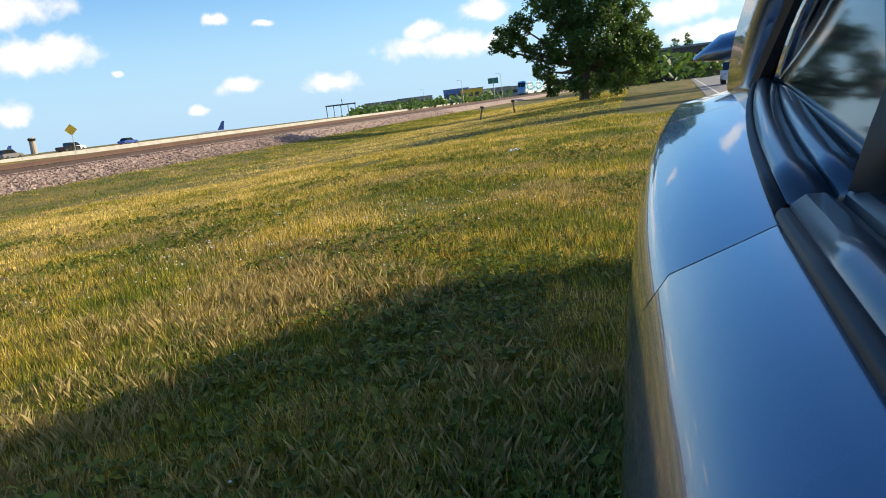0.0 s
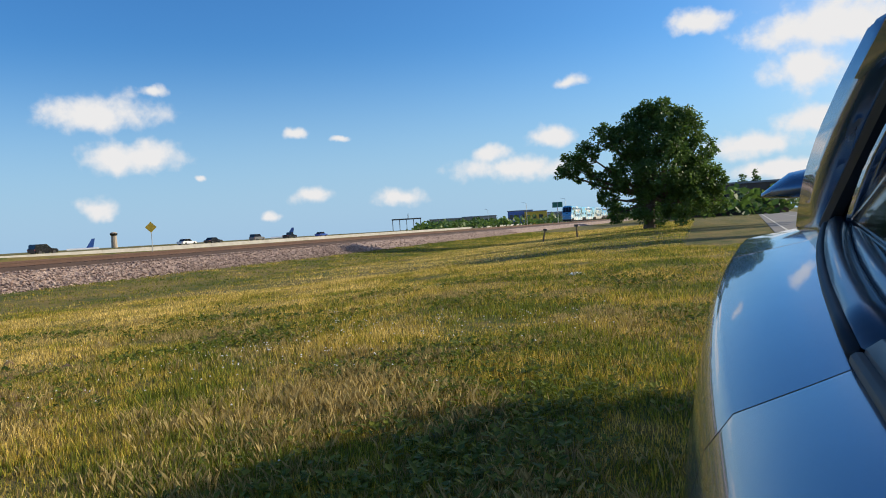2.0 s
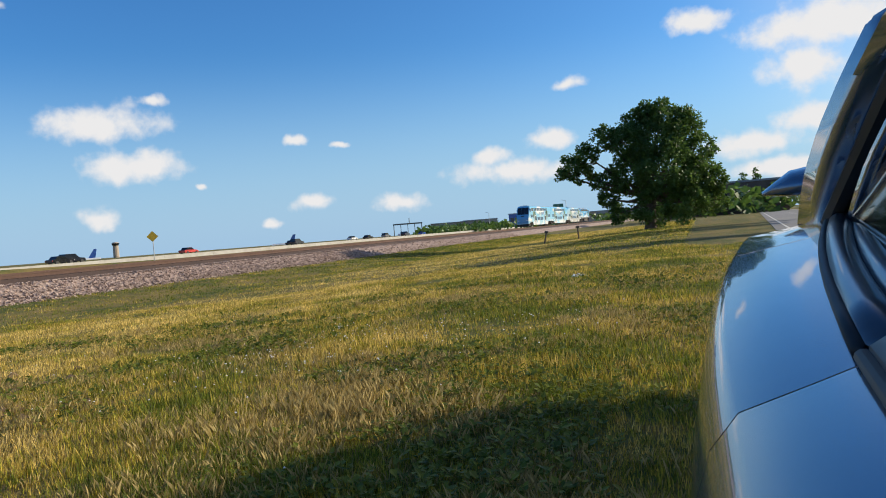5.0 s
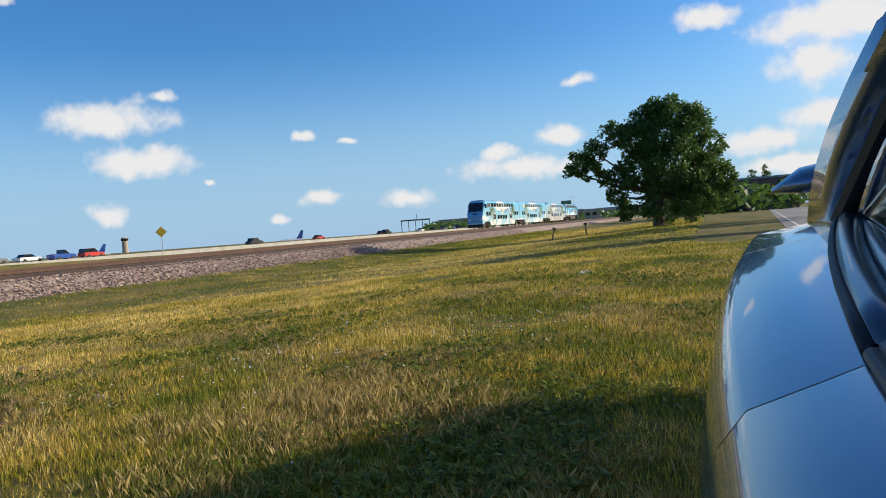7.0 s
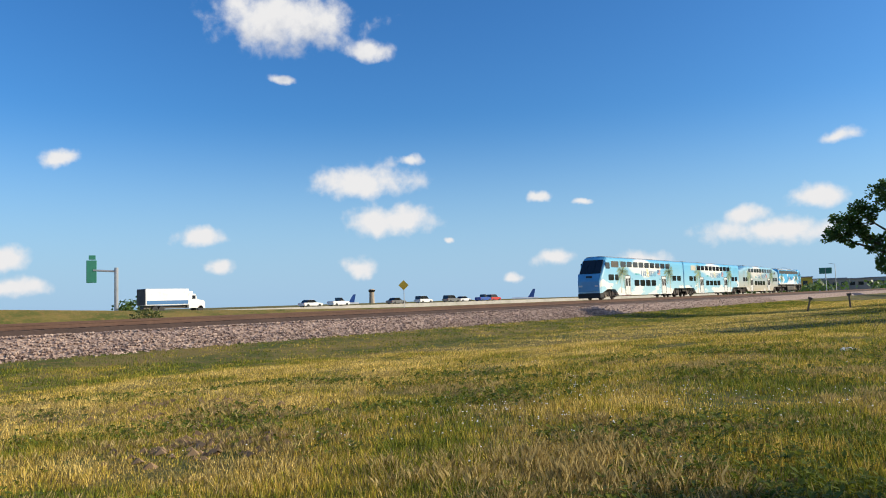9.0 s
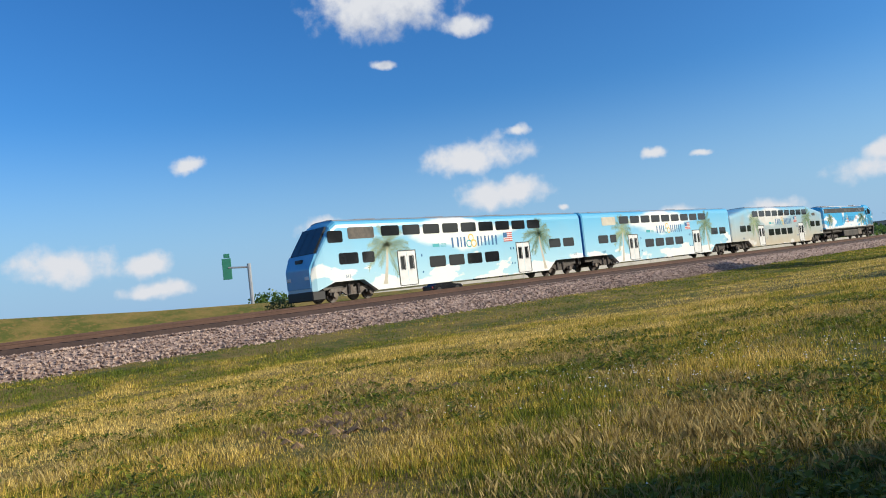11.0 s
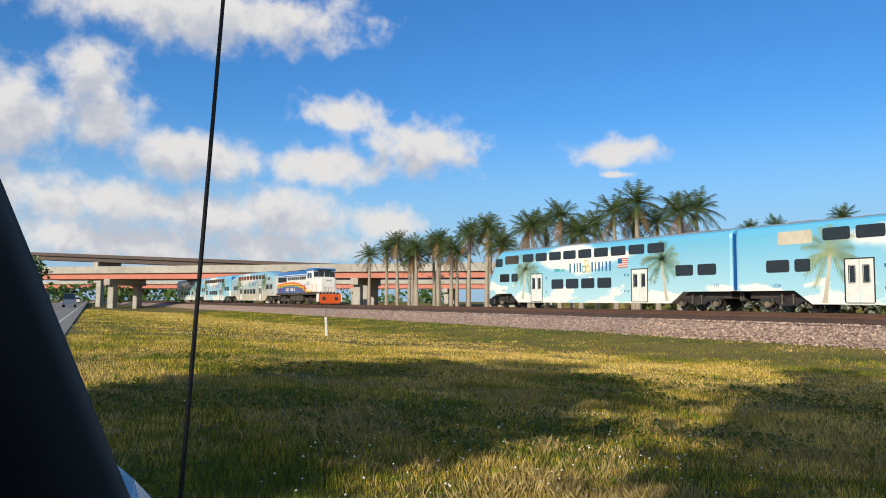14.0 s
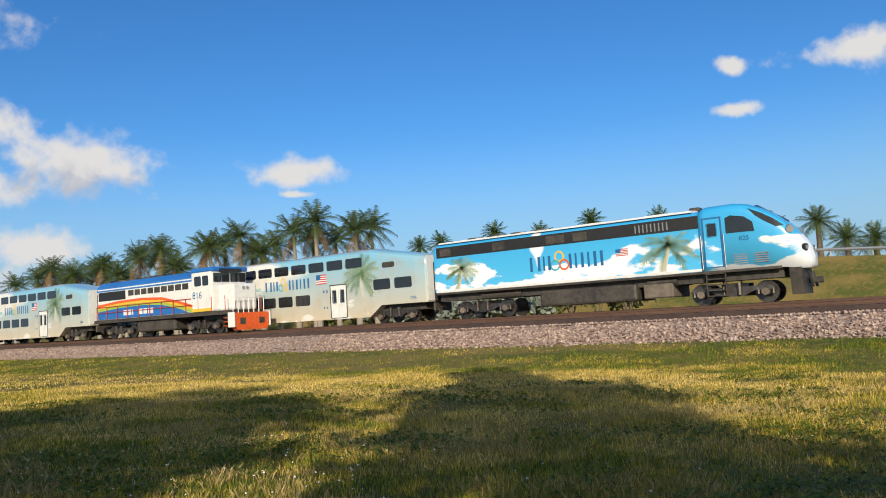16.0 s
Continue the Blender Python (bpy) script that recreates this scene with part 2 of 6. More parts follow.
M = dict(
    rail=mat("rail_rust", (0.085, 0.045, 0.032), 0.8, 0.1, (0.12, 0.065, 0.045), 6),
    sleeper=mat("sleeper", (0.075, 0.045, 0.033), 0.9, 0, (0.045, 0.028, 0.022), 5, 0.4),
    steel=mat("running_gear", (0.04, 0.037, 0.035), 0.6, 0.3, (0.10, 0.085, 0.07), 5),
    dusty=mat("dusty_bogie", (0.10, 0.083, 0.068), 0.8, 0.1, (0.2, 0.165, 0.13), 4),
    wheel=mat("wheel_steel", (0.16, 0.15, 0.14), 0.4, 0.8, (0.08, 0.06, 0.05), 5),
    roof=mat("train_roof", (0.30, 0.32, 0.35), 0.5, 0.3, (0.2, 0.2, 0.21), 2),
    white=mat("white_paint", (0.78, 0.78, 0.76), 0.35, 0, (0.66, 0.65, 0.62), 3, coat=0.2),
    blue=mat("blue_paint", (0.02, 0.16, 0.5), 0.35, 0, (0.02, 0.12, 0.38), 3, coat=0.2),
    glass=mat("dark_glass", (0.012, 0.014, 0.017), 0.06, 0, (0.02, 0.022, 0.026), 2, spec=0.7),
    black=mat("black_rubber", (0.012, 0.012, 0.013), 0.55, 0, (0.02, 0.02, 0.021), 20),
    tyre=mat("tyre_rubber", (0.02, 0.02, 0.02), 0.8, 0, (0.035, 0.034, 0.032), 12),
    concrete=mat("concrete", (0.42, 0.4, 0.36), 0.85, 0, (0.3, 0.28, 0.25), 0.8, 0.3),
    pink=mat("salmon_girder_paint", (0.50, 0.17, 0.12), 0.6, 0, (0.42, 0.14, 0.1), 0.5),
    asphalt=mat("asphalt", (0.25, 0.24, 0.225), 0.9, 0, (0.19, 0.18, 0.17), 1.2, 0.5, 60),
    line=mat("road_line", (0.7, 0.68, 0.6), 0.7, 0, (0.5, 0.48, 0.42), 3),
    silver=mat("silver_blue_paint", (0.115, 0.16, 0.235), 0.22, 0.5, (0.105, 0.15, 0.22), 60, coat=1.0),
    cab=mat("cabin_trim", (0.02, 0.02, 0.022), 0.8, 0, (0.03, 0.03, 0.032), 8),
    galv=mat("galvanised", (0.5, 0.5, 0.5), 0.45, 0.7, (0.4, 0.4, 0.4), 2),
    sign=mat("green_sign", (0.03, 0.2, 0.13), 0.5, 0, (0.03, 0.17, 0.11), 2),
    yellow=mat("yellow_sign", (0.6, 0.4, 0.03), 0.5, 0, (0.5, 0.33, 0.03), 2),
    orange=mat("orange_paint", (0.8, 0.12, 0.02), 0.45, 0, (0.6, 0.09, 0.02), 4),
    red=mat("red_paint", (0.5, 0.03, 0.025), 0.35, 0, (0.42, 0.025, 0.02), 3, coat=0.5),
    gold=mat("yellow_paint", (0.8, 0.5, 0.04), 0.4, 0, (0.7, 0.42, 0.04), 3),
    lime=mat("lime_paint", (0.35, 0.5, 0.06), 0.4, 0, (0.3, 0.44, 0.06), 3),
    ink=mat("navy_ink", (0.015, 0.11, 0.28), 0.4, 0, (0.02, 0.13, 0.3), 3),
    teal=mat("teal_ink", (0.05, 0.38, 0.42), 0.4, 0, (0.05, 0.34, 0.38), 3),
    frond_art=mat("printed_frond", (0.08, 0.15, 0.06), 0.35, 0, (0.32, 0.38, 0.20), 3.0),
    trunk_art=mat("printed_trunk", (0.46, 0.41, 0.32), 0.35, 0, (0.6, 0.55, 0.44), 2.5),
    bark=mat("bark", (0.10, 0.075, 0.05), 0.9, 0, (0.17, 0.13, 0.09), 6, 0.8),
    palmbark=mat("palm_bark", (0.36, 0.31, 0.25), 0.85, 0, (0.24, 0.2, 0.16), 3, 0.6),
    leaf=mat("broad_leaf", (0.06, 0.12, 0.022), 0.45, 0, (0.13, 0.21, 0.04), 1.1, spec=0.5),
    frond=mat("palm_frond", (0.075, 0.125, 0.035), 0.45, 0, (0.15, 0.185, 0.06), 0.7, spec=0.5),
    dryfrond=mat("dry_frond", (0.2, 0.12, 0.05), 0.8, 0, (0.13, 0.08, 0.035), 0.7),
    silverleaf=mat("silver_leaf", (0.38, 0.42, 0.38), 0.6, 0, (0.25, 0.3, 0.22), 0.7),
    hedge=mat("hedge_leaf", (0.10, 0.13, 0.03), 0.6, 0, (0.2, 0.19, 0.07), 0.5),
)
M["car_a"] = livery("livery_fresh", (0.12, 0.44, 0.68), (0.44, 0.67, 0.74), (0.82, 0.82, 0.76), 0.05, 3.0, 1.05)
M["car_b"] = livery("livery_second", (0.11, 0.44, 0.70), (0.40, 0.65, 0.74), (0.82, 0.82, 0.77), 0.05, 11.0, 1.1)
M["car_c"] = livery("livery_faded", (0.19, 0.46, 0.63), (0.56, 0.48, 0.35), (0.70, 0.69, 0.65), 0.45, 22.0, 0.1, (10.0, 6.0))
M["loco_wrap"] = livery("livery_engine", (0.035, 0.36, 0.70), (0.10, 0.50, 0.80), (0.80, 0.83, 0.86), 0.0, 36.5, 2.45, (7.0, 0.5))


# ---------------------------------------------------------------- mesh helpers
def link_mesh(name, bm, material, parent=None, label="", smooth=False):
    me = bpy.data.meshes.new(name)
    if smooth:
        for fc in bm.faces:
            fc.smooth = True
    bm.to_mesh(me)
    bm.free()
    for mm in (material if isinstance(material, (list, tuple)) else [material]):
        me.materials.append(mm)
    ob = new(name, me)
    if parent is not None:
        ob.parent = parent
    if label:
        ob["label"] = label
    return ob


def part(name, bm, material, parent, label="", smooth=False):
    return link_mesh(name, bm, material, parent, label, smooth)


def thing(name, label, category, m=None, group="", kind=""):
    ob = new(name)
    ob.empty_display_size = 0.2
    if m is not None:
        ob.matrix_basis = m
    return tagged(ob, label, category, group, kind)


def box(bm, x0, x1, y0, y1, z0, z1, bevel=0.0, seg=1, mi=0):
    vs = [bm.verts.new((x, y, z)) for x in (x0, x1) for y in (y0, y1) for z in (z0, z1)]
    idx = ((0, 1, 3, 2), (4, 6, 7, 5), (0, 4, 5, 1), (2, 3, 7, 6), (0, 2, 6, 4), (1, 5, 7, 3))
    fs = [bm.faces.new([vs[i] for i in f]) for f in idx]
    for fc in fs:
        fc.material_index = mi
    if bevel > 0:
        es = {e for fc in fs for e in fc.edges}
        bmesh.ops.bevel(bm, geom=list(es), offset=bevel, segments=seg, profile=0.5, affect="EDGES")
    return bm


def B(*a, **k):
    return box(bmesh.new(), *a, **k)


def tube(bm, p0, p1, r0, r1=None, n=10, caps=True):
    p0, p1 = Vector(p0), Vector(p1)
    r1 = r0 if r1 is None else r1
    q = (p1 - p0).to_track_quat("Z", "Y")
    rings = []
    for p, r in ((p0, r0), (p1, r1)):
        rings.append([bm.verts.new(p + q @ Vector((r * math.cos(2 * math.pi * i / n), r * math.sin(2 * math.pi * i / n), 0))) for i in range(n)])
    for i in range(n):
        j = (i + 1) % n
        bm.faces.new((rings[0][i], rings[0][j], rings[1][j], rings[1][i]))
    if caps:
        bm.faces.new(rings[0][::-1])
        bm.faces.new(rings[1])
    return bm


def prism(bm, pts, axis, a, b):
    """A closed outline in the two axes other than axis, drawn out from a to b."""
    def at(p, h):
        return {"x": (h, p[0], p[1]), "y": (p[0], h, p[1]), "z": (p[0], p[1], h)}[axis]
    lo, hi = [bm.verts.new(at(p, a)) for p in pts], [bm.verts.new(at(p, b)) for p in pts]
    k = len(pts)
    for i in range(k):
        j = (i + 1) % k
        bm.faces.new((lo[i], lo[j], hi[j], hi[i]))
    bm.faces.new(lo[::-1])
    bm.faces.new(hi)
    bmesh.ops.recalc_face_normals(bm, faces=bm.faces)
    return bm


def loft(bm, rings, cap=True):
    vr = [[bm.verts.new(p) for p in r] for r in rings]
    k = len(vr[0])
    for a, b in zip(vr, vr[1:]):
        for i in range(k):
            j = (i + 1) % k
            bm.faces.new((a[i], a[j], b[j], b[i]))
    if cap:
        bm.faces.new(vr[0][::-1])
        bm.faces.new(vr[-1])
    bmesh.ops.recalc_face_normals(bm, faces=bm.faces)
    return bm


# ---------------------------------------------------------------- ground
RAIL_Z = 0.72
NEAR_X, FAR_X = -32.4, -36.6      # the two tracks' middles
PROFILE = [(-2500, 0.0), (-130, 0.3), (-114, 0.55), (-100, 0.55), (-96, -0.1), (-78, -0.15), (-66, -0.25), (-54, -0.2), (-48, -0.3), (-43, -0.35), (-40.2, 0.1),
           (-29.9, 0.05), (-28.2, -0.5), (-26.5, -0.62), (-22, -0.85), (-16, -0.72), (-9, -0.35), (-4, -0.08), (-1.5, -0.01), (1.8, 0.0), (30, -0.02), (2500, -0.02)]


def ground_z(x, y=0.0):
    for (x0, z0), (x1, z1) in zip(PROFILE, PROFILE[1:]):
        if x0 <= x <= x1:
            k = (x - x0) / (x1 - x0)
            z = z0 + (z1 - z0) * k
            break
    else:
        z = 0.0
    if -28 < x < -1.5:
        z += 0.05 * noise.noise((x * 0.3, y * 0.3, 0)) + 0.02 * noise.noise((x * 1.3, y * 1.3, 4))
    return z


def grass_material():
    m = bpy.data.materials.new("mown_grass")
    m.use_nodes = True
    n, l = m.node_tree.nodes, m.node_tree.links
    b = n["Principled BSDF"]
    b.inputs["Roughness"].default_value = 0.85
    b.inputs["Specular IOR Level"].default_value = 0.2
    tc = n.new("ShaderNodeTexCoord")

    def nz(scale, detail, sx=1.0):
        mp = n.new("ShaderNodeMapping")
        mp.inputs["Scale"].default_value = (1, sx, 1)
        l.new(tc.outputs["Object"], mp.inputs["Vector"])
        t = n.new("ShaderNodeTexNoise")
        t.inputs["Scale"].default_value, t.inputs["Detail"].default_value, t.inputs["Roughness"].default_value = scale, detail, 0.6
        l.new(mp.outputs[0], t.inputs["Vector"])
        return t.outputs["Fac"]

    def ramp(src, a, c):
        r = n.new("ShaderNodeMapRange")
        r.inputs["From Min"].default_value, r.inputs["From Max"].default_value = a, c
        l.new(src, r.inputs["Value"])
        return r.outputs[0]

    def mix(fac, c0, c1):
        x = n.new("ShaderNodeMix")
        x.data_type = "RGBA"
        l.new(fac, x.inputs[0])
        for i, c in ((6, c0), (7, c1)):
            if isinstance(c, tuple):
                x.inputs[i].default_value = (*c, 1)
            else:
                l.new(c, x.inputs[i])
        return x.outputs[2]
    c = mix(ramp(nz(0.35, 6, 0.5), 0.42, 0.6), (0.10, 0.115, 0.024), (0.24, 0.18, 0.055))
    c = mix(ramp(nz(2.2, 5), 0.5, 0.68), c, (0.26, 0.17, 0.06))
    c = mix(ramp(nz(14, 4), 0.5, 0.85), c, (0.06, 0.065, 0.016))
    l.new(c, b.inputs["Base Color"])
    bp = n.new("ShaderNodeBump")
    bp.inputs["Strength"].default_value, bp.inputs["Distance"].default_value = 0.9, 0.08
    l.new(nz(18, 6), bp.inputs["Height"])
    l.new(bp.outputs[0], b.inputs["Normal"])
    return m


M["grass"] = grass_material()


def let_through(m, amount):
    """Lets part of the light pass, as thin leaves do."""
    n, l = m.node_tree.nodes, m.node_tree.links
    b = n["Principled BSDF"]
    src = b.inputs["Base Color"].links[0].from_socket
    tr, mx = n.new("ShaderNodeBsdfTranslucent"), n.new("ShaderNodeMixShader")
    l.new(src, tr.inputs[0])
    mx.inputs[0].default_value = amount
    l.new(b.outputs[0], mx.inputs[1])
    l.new(tr.outputs[0], mx.inputs[2])
    l.new(mx.outputs[0], n["Material Output"].inputs["Surface"])


for key in ("leaf", "frond", "hedge", "silverleaf"):
    let_through(M[key], 0.4)


def build_ground():
    bm = bmesh.new()
    xs = sorted({p[0] for p in PROFILE} | set(np.arange(-28, -1, 0.5).tolist()))
    ys = [-2500, -900, -400, -200, -120] + list(np.arange(-80, 100.1, 1.0)) + [140, 200, 300, 500, 1000, 2500]
    grid = [[bm.verts.new((x, y, ground_z(x, y))) for y in ys] for x in xs]
    for a, b in zip(grid, grid[1:]):
        for i in range(len(ys) - 1):
            bm.faces.new((a[i], b[i], b[i + 1], a[i + 1]))
    tagged(link_mesh("ground", bm, M["grass"], smooth=True), "green and straw coloured mown grass verge with a shallow swale", "grass", kind="structure")


build_ground()


# ---------------------------------------------------------------- railway
def ballast_material():
    m = bpy.data.materials.new("ballast_stone")
    m.use_nodes = True
    n, l = m.node_tree.nodes, m.node_tree.links
    b = n["Principled BSDF"]
    b.inputs["Roughness"].default_value = 0.85
    tc = n.new("ShaderNodeTexCoord")
    v = n.new("ShaderNodeTexVoronoi")
    v.inputs["Scale"].default_value = 7
    l.new(tc.outputs["Object"], v.inputs["Vector"])
    geo = n.new("ShaderNodeNewGeometry")
    sp = n.new("ShaderNodeSeparateColor")
    l.new(v.outputs["Color"], sp.inputs[0])
    ad = n.new("ShaderNodeMath")
    ad.operation = "ADD"
    l.new(sp.outputs[0], ad.inputs[0])
    l.new(geo.outputs["Random Per Island"], ad.inputs[1])
    r = n.new("ShaderNodeValToRGB")
    e = r.color_ramp.elements
    e[0].position, e[0].color = 0.1, (0.16, 0.10, 0.08, 1)
    e[1].position, e[1].color = 1.0, (0.62, 0.47, 0.38, 1)
    hf = n.new("ShaderNodeMath")
    hf.operation = "MULTIPLY"
    hf.inputs[1].default_value = 0.5
    l.new(ad.outputs[0], hf.inputs[0])
    l.new(hf.outputs[0], r.inputs[0])
    l.new(r.outputs[0], b.inputs["Base Color"])
    bp = n.new("ShaderNodeBump")
    bp.inputs["Strength"].default_value, bp.inputs["Distance"].default_value = 1.0, 0.06
    l.new(v.outputs["Distance"], bp.inputs["Height"])
    l.new(bp.outputs[0], b.inputs["Normal"])
    return m


M["ballast"] = ballast_material()
TRACK_Y = (-420, 420)


def build_tracks():
    y0, y1 = TRACK_Y
    bm = bmesh.new()
    top = RAIL_Z - 0.40
    pts = [(-41.0, -0.1), (-38.6, top - 0.05), (-30.6, top - 0.02), (-30.0, top - 0.12), (-27.9, -0.62), (-27.9, -0.95), (-41, -0.95)]
    prism(bm, pts, "y", y0, y1)
    tagged(link_mesh("ballast_bed", bm, M["ballast"]), "grey pink crushed stone railway embankment", "ballast", kind="structure")
    # brown strip under each track, its dark colour also painting the rails' shade
    for cx in (NEAR_X, FAR_X):
        bm = prism(bmesh.new(), [(cx - 1.8, top - 0.1), (cx + 1.8, top - 0.1), (cx + 1.38, RAIL_Z - 0.21), (cx - 1.38, RAIL_Z - 0.21)], "y", y0, y1)
        tagged(link_mesh("stained_shaded_ballast", bm, M["sleeper"]), "rust-stained brown ballast, darkened for the shade between the rails", "ballast", kind="structure")
    # loose stones on the near slope
    rng = random.Random(5)
    bm = bmesh.new()
    for _ in range(15000):
        y = rng.uniform(-75, 120)
        if rng.random() < 0.6:
            y = rng.uniform(-30, 60)
        u = rng.random()
        x = -30.6 + u * 2.75 + rng.gauss(0, 0.04)
        z = (top - 0.03) if u < 0.2 else top - 0.1 - (u - 0.2) / 0.8 * (top + 0.46)
        r = rng.uniform(0.04, 0.10)
        p = [Vector((rng.uniform(-1, 1), rng.uniform(-1, 1), rng.uniform(-1, 1))).normalized() * r for _ in range(2)]
        c = Vector((x, y, z))
        d = [Vector((r, 0, 0)), Vector((0, r, 0)), Vector((-r, 0, 0)), Vector((0, -r, 0))]
        vs = [bm.verts.new(c + q * rng.uniform(0.7, 1.2) + Vector((0, 0, rng.uniform(-0.3, 0.3) * r))) for q in d]
        t, bo = bm.verts.new(c + Vector((0, 0, r * 0.8))), bm.verts.new(c - Vector((0, 0, r * 0.8)))
        for i in range(4):
            bm.faces.new((vs[i], vs[(i + 1) % 4], t))
            bm.faces.new((vs[(i + 1) % 4], vs[i], bo))
    tagged(link_mesh("ballast_stones", bm, M["ballast"]), "loose grey and pink crushed stones on the track shoulder", "ballast", kind="stuff")
    for cx in (NEAR_X, FAR_X):
        track = thing("railway_track", "rusty brown steel rails on weathered sleepers", "railway track", group="railway tracks")
        for s in (-0.75, 0.75):
            bm = bmesh.new()
            x = cx + s
            z = RAIL_Z
            prof = [(x - 0.07, z - 0.19), (x + 0.07, z - 0.19), (x + 0.07, z - 0.165), (x + 0.012, z - 0.14), (x + 0.012, z - 0.045), (x + 0.037, z - 0.035), (x + 0.037, z),
                    (x - 0.037, z), (x - 0.037, z - 0.035), (x - 0.012, z - 0.045), (x - 0.012, z - 0.14), (x - 0.07, z - 0.165)]
            prism(bm, prof, "y", y0, y1)
            part("rail", bm, M["rail"], track)
        bm = bmesh.new()
        for i in range(int((y1 - y0) / 0.56)):
            y = y0 + 0.3 + i * 0.56
            if -90 < y < 130:
                box(bm, cx - 1.32, cx + 1.32, y - 0.13, y + 0.13, z - 0.42, z - 0.19)
        s = part("sleeper", bm, M["sleeper"], track)
        s["kind"] = "stuff"


build_tracks()


# ---------------------------------------------------------------- trains
# blue of the cab car's front, darkened to paint in its shaded side
M["noseshade"] = mat("nose_shaded_blue", (0.10, 0.36, 0.6), 0.35, 0, (0.14, 0.4, 0.62), 2, coat=0.3)


def bogie(parent, y, wheelbase=2.6, wheel_r=0.42, half=1.08, name="bogie"):
    bm = bmesh.new()
    for sx in (-1, 1):
        h = sx * half
        # side frame: dropped middle, raised over the axle boxes
        pts = [(y - wheelbase / 2 - 0.5, 0.62), (y - wheelbase / 2 - 0.3, 0.8), (y + wheelbase / 2 + 0.3, 0.8), (y + wheelbase / 2 + 0.5, 0.62), (y + wheelbase / 2 + 0.2, 0.58),
               (y + wheelbase / 2 - 0.45, 0.6), (y + 0.5, 0.36), (y - 0.5, 0.36), (y - wheelbase / 2 + 0.45, 0.6), (y - wheelbase / 2 - 0.2, 0.58)]
        prism(bm, pts, "x", *sorted((h - 0.08, h + 0.08)))
        for k in (-1, 1):
            for q in (-0.32, 0.32):
                tube(bm, (h, y + k * wheelbase / 2 + q, 0.42), (h, y + k * wheelbase / 2 + q, 0.74), 0.09, n=8)
            tube(bm, (h + sx * 0.1, y + k * 0.34, 0.42), (h + sx * 0.1, y + k * 0.34, 0.98), 0.11, n=8)
    box(bm, -1.0, 1.0, y - 0.3, y + 0.3, 0.5, 0.98, 0.03)
    fr = part(name, bm, M["wheel"], parent, "dark oily cast steel bogie frame")
    for k in (-1, 1):
        for sx in (-1, 1):
            yy = y + k * wheelbase / 2
            bm = bmesh.new()
            tube(bm, (sx * 0.66, yy, wheel_r), (sx * 0.80, yy, wheel_r), wheel_r, n=20)
            tube(bm, (sx * 0.8, yy, wheel_r), (sx * 1.02, yy, wheel_r), 0.16, n=10)
            part("wheel", bm, M["wheel"], fr)
            bm = bmesh.new()
            tube(bm, (sx * (half - 0.08), yy, wheel_r), (sx * (half + 0.12), yy, wheel_r), 0.2, 0.17, n=12)
            part("axle_box", bm, M["dusty"], fr, "dusty round axle box")


def pane(parent, side, y0, y1, z0, z1, x=1.5, name="window", material=None, label=""):
    """A rounded dark window with its gasket, standing a little proud of the side."""
    bm = bmesh.new()
    r = 0.12
    pts = []
    for cx, cz, a in ((y1 - r, z1 - r, 0), (y0 + r, z1 - r, 90), (y0 + r, z0 + r, 180), (y1 - r, z0 + r, 270)):
        for k in range(4):
            t = radians(a + k * 30)
            pts.append((cx + r * math.cos(t), cz + r * math.sin(t)))
    xa, xb = side * (x - 0.02), side * (x + 0.012)
    prism(bm, pts, "x", min(xa, xb), max(xa, xb))
    return part(name, bm, material or M["glass"], parent, label)


def door_pair(parent, side, y0, y1, z0=0.55, z1=2.68, x=1.5, frame_mat=None):
    bm = bmesh.new()
    xa, xb = sorted((side * (x - 0.03), side * (x + 0.006)))
    w = 0.06
    for a, b, c, d in ((y0 - w, y0, z0, z1 + w), (y1, y1 + w, z0, z1 + w), (y0, y1, z1, z1 + w), (y0, y1, z0 - 0.04, z0)):
        box(bm, min(side * (x - 0.02), side * (x + 0.02)), max(side * (x - 0.02), side * (x + 0.02)), a, b, c, d)
    fr = part("door_frame", bm, M["black"], parent)
    mid = (y0 + y1) / 2
    for a, b in ((y0, mid - 0.012), (mid + 0.012, y1)):
        leaf = part("door_leaf", B(xa, xb, a + 0.005, b - 0.005, z0, z1), frame_mat or M["white"], fr, "white sliding door leaf")
        bm = bmesh.new()
        g0, g1 = a + 0.17, b - 0.17
        xs = sorted((side * (x - 0.01), side * (x + 0.014)))
        box(bm, xs[0], xs[1], g0, g1, 1.5, 2.4, 0.06, 2)
        part("door_glass", bm, M["glass"], fr)


